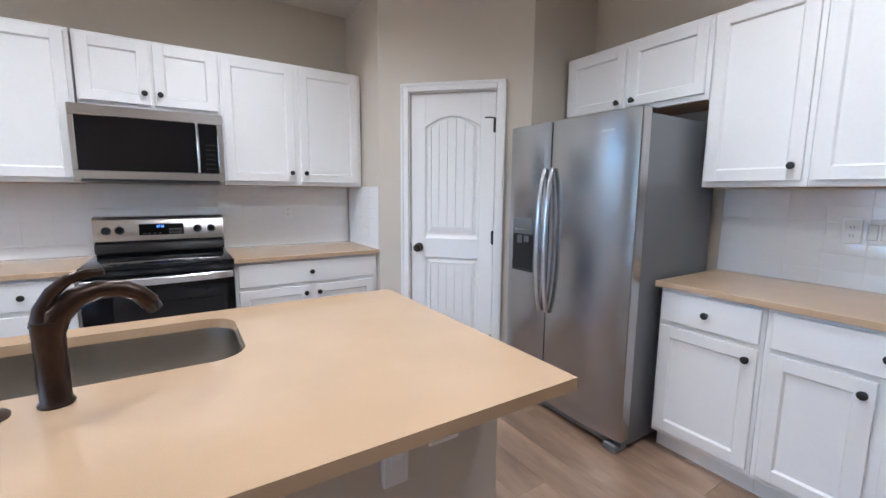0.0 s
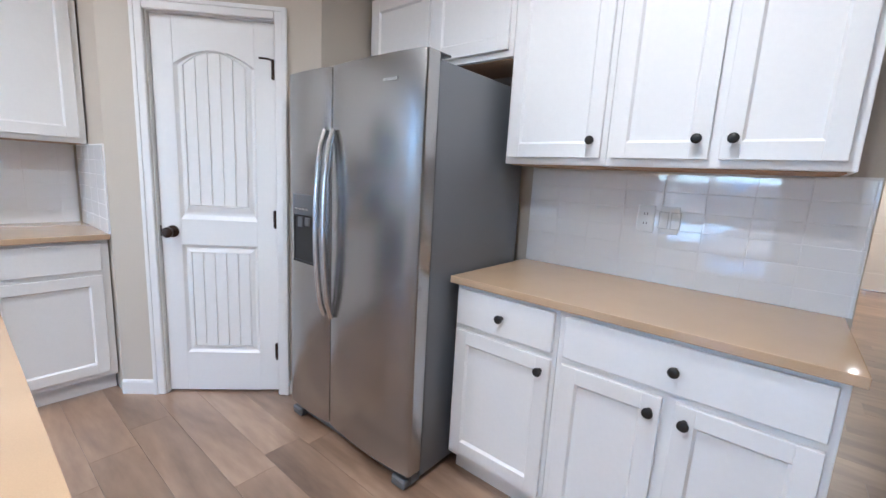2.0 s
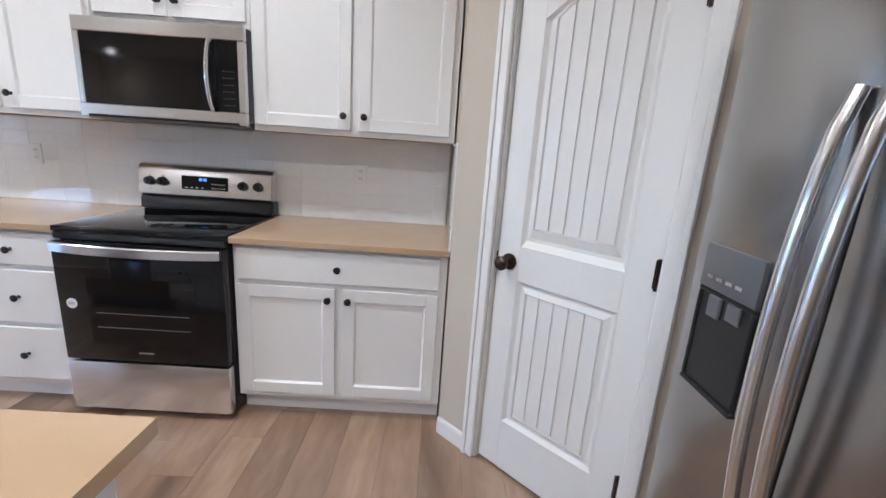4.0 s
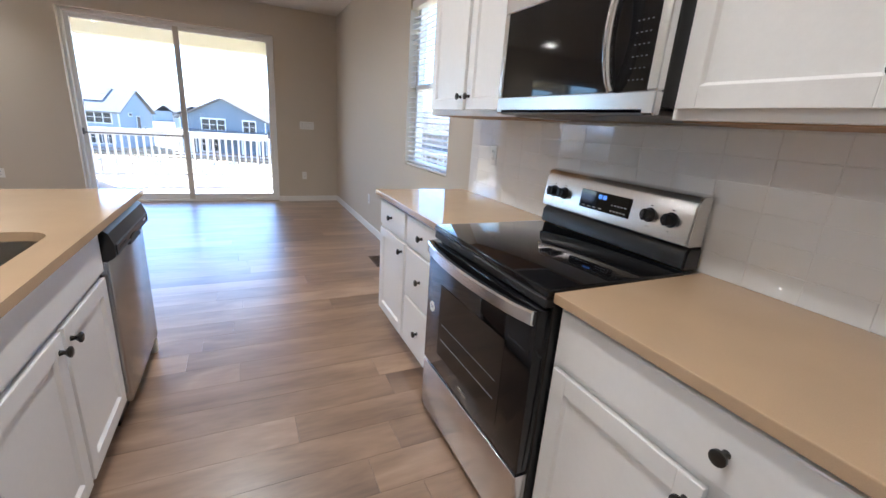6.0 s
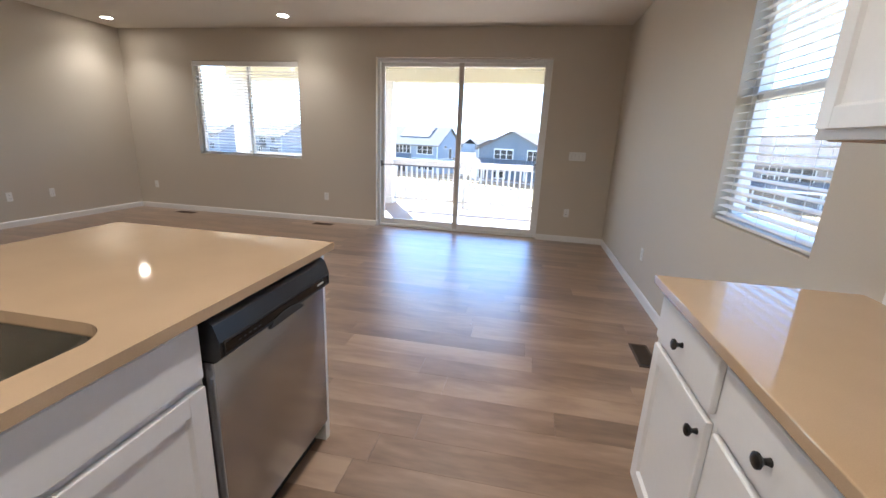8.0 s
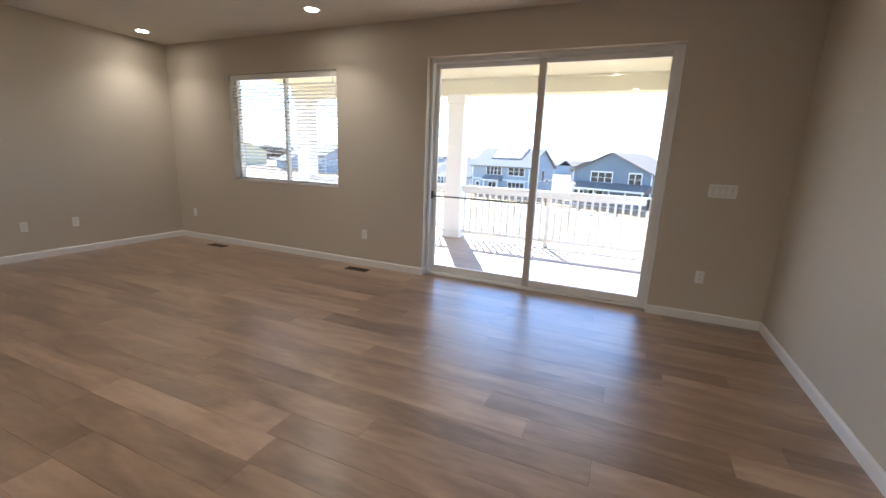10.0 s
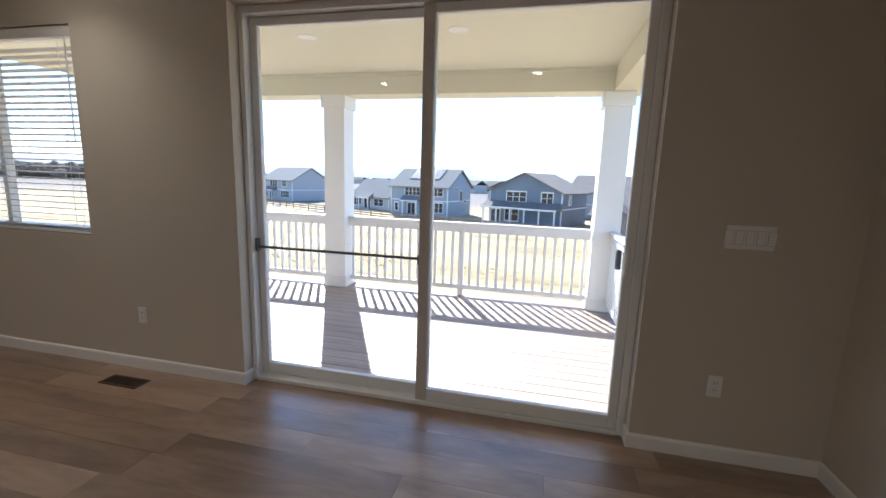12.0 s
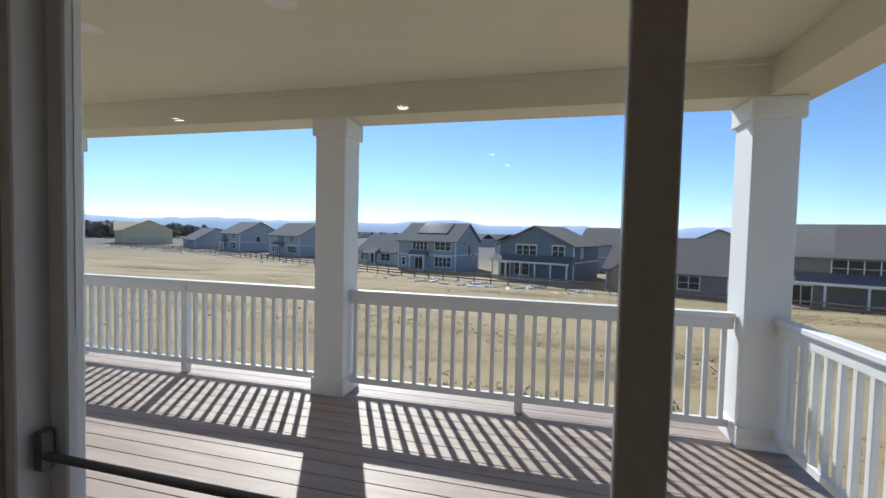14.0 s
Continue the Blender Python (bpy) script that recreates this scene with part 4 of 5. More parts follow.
def window(name, m, w, h, label, split=True):
    """Vinyl slider; local x along the wall, y outwards, z up from the sill."""
    o = base(name, m, label, "window", kind="structure")
    f = 0.045
    boxes("frame", [(0, w, 0.08, 0.15, 0, f), (0, w, 0.08, 0.15, h - f, h), (0, f, 0.08, 0.15, f, h - f), (w - f, w, 0.08, 0.15, f, h - f)], VINYL, o, bevel=0.004)
    if split:
        box("mullion", (w / 2 - 0.022, w / 2 + 0.022, 0.085, 0.145, f, h - f), VINYL, o, bevel=0.004)
        pane("pane", (f, w / 2 - 0.022, 0.112, 0.116, f, h - f), o)
        pane("pane", (w / 2 + 0.022, w - f, 0.124, 0.128, f, h - f), o)
    else:
        box("meeting_rail", (f, w - f, 0.085, 0.145, h * 0.5 - 0.022, h * 0.5 + 0.022), VINYL, o, bevel=0.004)
        pane("pane", (f, w - f, 0.112, 0.116, f, h * 0.5 - 0.022), o)
        pane("pane", (f, w - f, 0.124, 0.128, h * 0.5 + 0.022, h - f), o)
    return o


def blind(m, w, h, label, tilt=8):
    o = base("window_blind", m, label, "blind", "window blinds")
    box("headrail", (0.004, w - 0.004, 0.012, 0.07, h - 0.07, h - 0.003), BLIND, o, bevel=0.003)
    box("bottom_rail", (0.008, w - 0.008, 0.017, 0.067, 0.006, 0.022), BLIND, o, bevel=0.003)
    bm = bmesh.new()
    n = 5
    rows = []
    for i in range(n):
        u = i / (n - 1) * 2 - 1
        rows.append((u * 0.024, 0.003 * (1 - u * u)))
    top = [[bm.verts.new((x, y, z + 0.0012)) for y, z in rows] for x in (0.008, w - 0.008)]
    bot = [[bm.verts.new((x, y, z - 0.0012)) for y, z in rows] for x in (0.008, w - 0.008)]
    for i in range(n - 1):
        bm.faces.new((top[0][i], top[0][i + 1], top[1][i + 1], top[1][i]))
        bm.faces.new((bot[0][i], bot[0][i + 1], bot[1][i + 1], bot[1][i]))
    for i in (0, n - 1):
        bm.faces.new((top[0][i], top[1][i], bot[1][i], bot[0][i]))
    first = finish("slat", bm, BLIND, o)
    z = 0.045
    first.matrix_basis = pose(0, 0.042, z, tilt)
    k = int((h - 0.12) / 0.043)
    for i in range(1, k):
        s = new("slat", first.data)
        s.parent = o
        s.matrix_basis = pose(0, 0.042, z + 0.043 * i, tilt)
    for x in (0.14, w / 2, w - 0.14):
        tube("ladder_cord", [(x, 0.017, 0.02), (x, 0.017, h - 0.06)], 0.0012, BLIND, o, n=5)
        tube("ladder_cord", [(x, 0.067, 0.02), (x, 0.067, h - 0.06)], 0.0012, BLIND, o, n=5)
    tube("wand", [(w - 0.06, 0.008, h - 0.08), (w - 0.058, 0.006, h - 0.75)], 0.004, VINYL, o, n=8)
    return o


mw = pose(WX, LW[0], LW[2], 0, 0, 90)
window("window_1", mw, LW[1] - LW[0], LW[3] - LW[2], "white vinyl sliding window in the greige wall")
blind(mw, LW[1] - LW[0], LW[3] - LW[2], "white open horizontal slat blind in the living room window", -10)
mk = pose(KW[0], WN, KW[2])
window("window_2", mk, KW[1] - KW[0], KW[3] - KW[2], "white vinyl single-hung window behind the counter", split=False)
blind(mk, KW[1] - KW[0], KW[3] - KW[2], "white open horizontal slat blind in the kitchen window", 12)


def slider():
    m = pose(WX, SL[0], 0, 0, 0, 90) @ pose(0, 0.012, 0)
    w, h = SL[1] - SL[0], SL[3]
    o = base("sliding_door", m, "white vinyl sliding glass patio door, closed, with a security bar", "sliding door", kind="structure")
    y0, y1 = 0.075, 0.185
    boxes("frame", [(0, 0.034, y0, y1, 0, h), (w - 0.045, w, y0, y1, 0, h), (0.034, w - 0.045, y0, y1, h - 0.045, h), (0.034, w - 0.045, y0 - 0.01, y1, 0, 0.028)], VINYL, o, bevel=0.003)
    mid = w / 2
    # fixed leaf outside, moving leaf inside
    for nm, a, b, ya, yb in (("fixed_leaf", 0.034, mid + 0.03, 0.135, 0.175), ("moving_leaf", mid - 0.03, w - 0.045, 0.085, 0.125)):
        s = 0.05
        boxes(nm, [(a, a + s, ya, yb, 0.03, h - 0.047), (b - s, b, ya, yb, 0.03, h - 0.047), (a + s, b - s, ya, yb, 0.03, 0.03 + 0.075), (a + s, b - s, ya, yb, h - 0.047 - s, h - 0.047)], VINYL, o, bevel=0.004)
        pane("pane", (a + s, b - s, (ya + yb) / 2 - 0.002, (ya + yb) / 2 + 0.002, 0.105, h - 0.047 - s), o)
    box("interlock_stile", (mid - 0.034, mid + 0.034, 0.076, 0.0835, 0.032, h - 0.05), FRAMEDK, o, bevel=0.003)
    bar = base("security_bar", m, "grey metal security bar across the fixed door pane", "security bar")
    tube("bar", [(0.044, 0.115, 0.93), (mid - 0.035, 0.115, 0.93)], 0.009, GREYSIDE, bar)
    boxes("bracket", [(0.036, 0.058, 0.102, 0.13, 0.90, 0.985)], GREYSIDE, bar, bevel=0.003)
    boxes("end_stop", [(mid - 0.048, mid - 0.031, 0.10, 0.13, 0.895, 0.955)], BLACK, bar, bevel=0.003)
    tube("handle", arc(9, lambda u: (w - 0.085, 0.085 - 0.035 * math.sin(math.pi * u), 0.92 + 0.16 * u)), 0.011, VINYL, o, flat=1.3)
    box("outer_handle", (w - 0.128, w - 0.10, 0.128, 0.155, 0.95, 1.06), GREYSIDE, o, bevel=0.006)
    return o


slider()

# ---- porch ----
PX = -9.0
PY0, PY1 = -4.25, 3.06


def column(x, y):
    c = base("porch_column", pose(x, y, DECK), "white square porch column with cap and base trim", "column", "porch columns")
    h = 2.46 - DECK
    s = 0.15
    box("shaft", (-s, s, -s, s, 0.0, h), PORCHW, c, bevel=0.006)
    box("base_trim", (-s - 0.02, s + 0.02, -s - 0.02, s + 0.02, 0.0, 0.16), PORCHW, c, bevel=0.006)
    box("cap_trim", (-s - 0.025, s + 0.025, -s - 0.025, s + 0.025, h - 0.16, h - 0.001), PORCHW, c, bevel=0.006)


for y in (-4.26, -0.70, 2.85):
    column(PX, y)


def railing(m, length, label, post=True):
    r = base("porch_railing", m, label, "railing", "porch railings")
    top = 0.99
    boxes("top_rail", [(0, length, -0.045, 0.045, top - 0.04, top), (0, length, -0.02, 0.02, top - 0.13, top - 0.04)], PORCHW, r, bevel=0.005)
    box("bottom_rail", (0, length, -0.02, 0.02, 0.09, 0.15), PORCHW, r, bevel=0.004)
    n = int(length / 0.118)
    first = box("baluster", (-0.018, 0.018, -0.018, 0.018, 0.148, top - 0.125), PORCHW, r, bevel=0.003)
    step = length / n
    first.matrix_basis = pose(step / 2, 0, 0)
    for i in range(1, n):
        b = new("baluster", first.data)
        b.parent = r
        b.matrix_basis = pose(step * (i + 0.5), 0, 0)
    if post:
        box("mid_post", (length / 2 - 0.035, length / 2 + 0.035, -0.035, 0.035, 0.0, top - 0.05), PORCHW, r, bevel=0.004)


railing(pose(PX, -4.11, DECK, 0, 0, 90), 3.26, "white painted porch railing between columns")
railing(pose(PX, -0.55, DECK, 0, 0, 90), 3.24, "white painted porch railing between columns")
railing(pose(PX + 0.15, 2.93, DECK), 2.81, "white painted porch railing along the deck's end", False)
ps = boxes("porch_ceiling", [(-9.3, WX - 0.16, -4.6, 3.25, 2.72, 2.84)], SOFFIT)
tagged(ps, "cream painted porch ceiling", "ceiling", kind="structure")
pb = boxes("porch_beam", [(PX - 0.17, PX + 0.17, -4.5, 3.12, 2.46, 2.719), (PX + 0.17, WX - 0.161, 2.78, 3.12, 2.46, 2.719), (PX + 0.17, PX + 0.20, -4.5, 2.78, 2.68, 2.718)], SOFFIT)
tagged(pb, "cream painted beam on the porch columns", "beam", kind="structure")
for x, y in ((-7.46, -0.24), (-7.46, 1.24), (-7.46, -1.7)):
    can(x, y, 2.72, lit=False, group="porch can lights")
roof = boxes("roof", [(-9.45, WX - 0.2, -4.8, 3.2, 2.95, 3.1), (WX - 0.2, 9.8, -5.0, 3.8, 2.95, 3.1)], GREYSIDE)
tagged(roof, "grey house roof slab", "roof", kind="structure")
box_out = boxes("wall_exterior", [(WX - 0.19, WX - 0.163, WS - 0.16, SL[0] - 3.02, DECK, 2.65), (WX - 0.19, WX - 0.163, LW[1] + 0.01, SL[0] - 0.01, DECK, 2.65), (WX - 0.19, WX - 0.163, SL[1] + 0.01, WN + 0.16, DECK, 2.65)], PORCHW)
tagged(box_out, "pale house siding", "wall", kind="structure")
deck = boxes("deck", [(-9.22, WX - 0.165, -4.5, 3.10, DECK - 0.25, DECK - 0.026)], SEAM)
tagged(deck, "brown composite deck frame", "deck", kind="structure")
bw = 0.14
xb = -9.22
first = None
while xb < WX - 0.2:
    if first is None:
        bm = bmesh.new()
        add_box(bm, 0, bw - 0.006, -4.5, 3.10, -0.025, 0, bevel=0.002)
        first = finish("deck_board", bm, DECKM, deck)
        ob = first
    else:
        ob = new("deck_board", first.data)
        ob.parent = deck
    ob.matrix_basis = pose(xb, 0, DECK)
    xb += bw

# ---- outdoors ----


def field_mat():
    """Dry grass with wheel tracks and bare soil; brown farmland farther out."""
    m, n, l, b = nodes_of("dry grass field")
    geo = n.new("ShaderNodeNewGeometry")
    mp = n.new("ShaderNodeMapping")
    mp.inputs["Scale"].default_value = (0.35, 0.06, 0.3)
    mp.inputs["Rotation"].default_value = (0, 0, radians(-22))
    l.new(geo.outputs["Position"], mp.inputs[0])
    tracks, fine, far = (n.new("ShaderNodeTexNoise") for k in range(3))
    tracks.inputs["Scale"].default_value, tracks.inputs["Detail"].default_value, tracks.inputs["Distortion"].default_value = 1.0, 5, 0.6
    l.new(mp.outputs[0], tracks.inputs["Vector"])
    fine.inputs["Scale"].default_value, fine.inputs["Detail"].default_value, fine.inputs["Roughness"].default_value = 3.5, 10, 0.7
    l.new(geo.outputs["Position"], fine.inputs["Vector"])
    far.inputs["Scale"].default_value, far.inputs["Detail"].default_value = 0.004, 4
    l.new(geo.outputs["Position"], far.inputs["Vector"])
    ad = n.new("ShaderNodeMath")
    ad.operation = 'MULTIPLY_ADD'
    ad.inputs[1].default_value = 0.5
    l.new(fine.outputs[0], ad.inputs[0])
    l.new(tracks.outputs[0], ad.inputs[2])
    r = n.new("ShaderNodeValToRGB")
    e = r.color_ramp.elements
    e[0].position, e[0].color = 0.52, (0.12, 0.085, 0.045, 1)
    e[1].position, e[1].color = 0.95, (0.42, 0.32, 0.18, 1)
    k = r.color_ramp.elements.new(0.70)
    k.color = (0.33, 0.245, 0.115, 1)
    l.new(ad.outputs[0], r.inputs[0])
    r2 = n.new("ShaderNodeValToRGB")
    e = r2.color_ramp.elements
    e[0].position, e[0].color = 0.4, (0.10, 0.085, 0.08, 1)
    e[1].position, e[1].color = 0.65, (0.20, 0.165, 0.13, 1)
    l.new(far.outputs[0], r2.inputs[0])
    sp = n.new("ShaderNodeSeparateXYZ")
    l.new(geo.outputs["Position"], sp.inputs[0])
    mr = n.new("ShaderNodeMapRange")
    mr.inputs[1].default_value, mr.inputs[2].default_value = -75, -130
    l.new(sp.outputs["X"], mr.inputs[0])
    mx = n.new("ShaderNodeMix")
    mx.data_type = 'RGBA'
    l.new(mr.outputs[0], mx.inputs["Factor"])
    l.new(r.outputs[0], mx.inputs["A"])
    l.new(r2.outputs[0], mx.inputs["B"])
    l.new(mx.outputs["Result"], b.inputs["Base Color"])
    b.inputs["Roughness"].default_value = 0.95
    bp = n.new("ShaderNodeBump")
    bp.inputs["Strength"].default_value, bp.inputs["Distance"].default_value = 0.5, 0.15
    l.new(ad.outputs[0], bp.inputs["Height"])
    l.new(bp.outputs[0], b.inputs["Normal"])
    return m


GZ = -5.6
DIRT = field_mat()


def grass_tufts(xs, ys, heights):
    """Dry grass clumps: leaning blades in patches on the near field."""
    rnd = random.Random(21)
    verts, faces = [], []

    def height(x, y):
        i = next(k for k in range(len(xs) - 1) if xs[k + 1] >= x)
        j = next(k for k in range(len(ys) - 1) if ys[k + 1] >= y)
        u, v = (x - xs[i]) / (xs[i + 1] - xs[i]), (y - ys[j]) / (ys[j + 1] - ys[j])
        lo = heights[i][j] + (heights[i][j + 1] - heights[i][j]) * v
        hi = heights[i + 1][j] + (heights[i + 1][j + 1] - heights[i + 1][j]) * v
        return lo + (hi - lo) * u
    for k in range(26000):
        x = -11 - 52 * rnd.random() ** 1.4
        y = rnd.uniform(-1.0, 0.75) * (-x + 8)
        if noise.noise((x * 0.16, y * 0.07, 2.0)) + 0.5 * noise.noise((x * 0.6, y * 0.5, 5.0)) < rnd.uniform(-0.35, 0.3):
            continue
        g = height(x, y) - 0.02
        size = rnd.uniform(0.08, 0.22)
        for q in range(4):
            a = rnd.uniform(0, 2 * math.pi)
            dx, dy = math.cos(a), math.sin(a)
            w, ln = size * 0.22, size * rnd.uniform(0.3, 1.1)
            o = len(verts)
            verts += [(x - dy * w, y + dx * w, g), (x + dy * w, y - dx * w, g), (x + dx * ln, y + dy * ln, g + size * rnd.uniform(0.25, 0.65))]
            faces.append((o, o + 1, o + 2))
    me = bpy.data.meshes.new("dry_grass")
    me.from_pydata(verts, [], faces)
    me.materials.append(STRAW)
    tagged(new("dry_grass", me), "dry straw-coloured grass clumps on the field", "grass", kind="stuff")


STRAW = mat("dry straw", (0.44, 0.34, 0.18), 0.9, var=0.45, scale=0.25, fine=1.5, bump=0.0, spec=0.2)


def ground():
    bm = bmesh.new()
    xs = [-4500, -1500, -600, -300, -200, -150, -120, -100, -85, -70, -60, -50, -40, -32, -26, -20, -16, -12, -9.2, -6, 20, 200]
    ys = [-4500, -1500, -500, -250, -150, -110, -80, -60, -45, -30, -20, -12, -6, 0, 6, 12, 20, 30, 45, 60, 80, 110, 150, 250, 500, 1500, 4500]

    def z(x, y):
        far = min(1, max(0, (-x - 10) / 50))
        return -3.0 + (GZ + 3.0) * far + 0.12 * math.sin(x * 0.31 + y * 0.17) * (0 < far < 1)
    heights = [[z(x, y) for y in ys] for x in xs]
    grass_tufts(xs, ys, heights)
    vs = [[bm.verts.new((x, y, heights[i][j])) for j, y in enumerate(ys)] for i, x in enumerate(xs)]
    for i in range(len(xs) - 1):
        for j in range(len(ys) - 1):
            bm.faces.new((vs[i][j], vs[i][j + 1], vs[i + 1][j + 1], vs[i + 1][j]))
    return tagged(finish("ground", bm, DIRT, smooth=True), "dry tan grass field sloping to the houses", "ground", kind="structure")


ground()
ROOF = mat("grey shingle roof", (0.21, 0.206, 0.20), 0.9, spec=0.1, var=0.15, scale=0.6, fine=6, bump=0.2)
ROOFB = mat("brown shingle roof", (0.195, 0.172, 0.155), 0.9, spec=0.1, var=0.15, scale=0.6, fine=6, bump=0.2)
SIDE_BLUE = mat("slate blue siding", (0.27, 0.32, 0.375), 0.7, var=0.06, scale=0.5, fine=9, bump=0.3, stretch=(0.1, 0.1, 1))
SIDE_DARK = mat("dark blue siding", (0.15, 0.185, 0.225), 0.7, var=0.06, scale=0.5, fine=9, bump=0.3, stretch=(0.1, 0.1, 1))
SIDE_GREY = mat("grey siding", (0.38, 0.395, 0.42), 0.7, var=0.06, scale=0.5, fine=9, bump=0.3, stretch=(0.1, 0.1, 1))
SIDE_WHITE = mat("pale siding", (0.50, 0.48, 0.45), 0.7, var=0.06, scale=0.5, fine=9, bump=0.3, stretch=(0.1, 0.1, 1))
SIDE_BROWN = mat("brown siding", (0.25, 0.21, 0.185), 0.7, var=0.08, scale=0.5, fine=9, bump=0.3, stretch=(0.1, 0.1, 1))
SHEATH = mat("bare wood sheathing", (0.72, 0.57, 0.36), 0.8, var=0.12, scale=0.4, fine=5, bump=0.1)
HTRIM = mat("white house trim", (0.72, 0.72, 0.70), 0.6, var=0.03, bump=0.02)
HGLASS = mat("far window glass", (0.03, 0.035, 0.04), 0.08, var=0.1, bump=0.0)
PVGLASS = mat("solar panel glass", (0.02, 0.025, 0.05), 0.12, var=0.05, bump=0.0)
FENCEW = mat("weathered fence wood", (0.23, 0.17, 0.12), 0.85, var=0.2, scale=0.4, fine=8, bump=0.2)
SNOW = mat("old snow and concrete", (0.70, 0.70, 0.70), 0.8, var=0.1, scale=0.5, fine=5, bump=0.2)
# Brown kept pale: some distance haze is put into the colour.
FARTREE = mat("bare brown trees", (0.19, 0.155, 0.125), 0.95, var=0.3, scale=0.05, fine=1, bump=0.0)


def gable_roof(bm, x0, x1, y0, y1, eave, rise, over=0.5, along="x", t=0.22):
    if along == "x":
        m = (y0 + y1) / 2
        prof = [(y0 - over, eave - over * rise / (m - y0)), (m, eave + rise), (y1 + over, eave - over * rise / (m - y0))]
        ends = (x0 - over, x1 + over)

        def put(u, p):
            return (u, p[0], p[1])
    else:
        m = (x0 + x1) / 2
        prof = [(x0 - over, eave - over * rise / (m - x0)), (m, eave + rise), (x1 + over, eave - over * rise / (m - x0))]
        ends = (y0 - over, y1 + over)

        def put(u, p):
            return (p[0], u, p[1])
    loop = prof + [(p[0], p[1] - t) for p in reversed(prof)]
    a = [bm.verts.new(put(ends[0], p)) for p in loop]
    b = [bm.verts.new(put(ends[1], p)) for p in loop]
    for i in range(6):
        j = (i + 1) % 6
        bm.faces.new((a[i], a[j], b[j], b[i]))
    for q in (a, b):
        bm.faces.new((q[0], q[1], q[4], q[5]))
        bm.faces.new((q[1], q[2], q[3], q[4]))


def gable_wall(bm, x0, x1, y0, y1, eave, rise, along="x"):
    add_box(bm, x0, x1, y0, y1, -0.6, eave)
    if along == "x":
        m = (y0 + y1) / 2
        a = [bm.verts.new((x0, y, z)) for y, z in ((y0, eave), (y1, eave), (m, eave + rise - 0.22))]
        b = [bm.verts.new((x1, y, z)) for y, z in ((y0, eave), (y1, eave), (m, eave + rise - 0.22))]
    else:
        m = (x0 + x1) / 2
        a = [bm.verts.new((x, y0, z)) for x, z in ((x0, eave), (x1, eave), (m, eave + rise - 0.22))]
        b = [bm.verts.new((x, y1, z)) for x, z in ((x0, eave), (x1, eave), (m, eave + rise - 0.22))]
    bm.faces.new(a)
    bm.faces.new(b)
    for i in range(3):
        bm.faces.new((a[i], a[(i + 1) % 3], b[(i + 1) % 3], b[i]))


def house_window(parent, x, z, w, h, lights=2, y=0.0):
    """A far window: white frame proud of the wall, dark panes between bars."""
    o = boxes("window", [(x - 0.14, x + w + 0.14, y - 0.10, y + 0.02, z + h, z + h + 0.20), (x - 0.14, x + w + 0.14, y - 0.10, y + 0.02, z - 0.14, z), (x - 0.12, x, y - 0.09, y + 0.02, z, z + h), (x + w, x + w + 0.12, y - 0.09, y + 0.02, z, z + h)]
              + [(x + w * i / lights - 0.05, x + w * i / lights + 0.05, y - 0.08, y + 0.02, z, z + h) for i in range(1, lights)] + [(x, x + w, y - 0.07, y + 0.02, z + h * 0.5 - 0.03, z + h * 0.5 + 0.03)], HTRIM, parent)
    g = box("pane", (x, x + w, y - 0.04, y + 0.015, z, z + h), HGLASS, o)
    return o


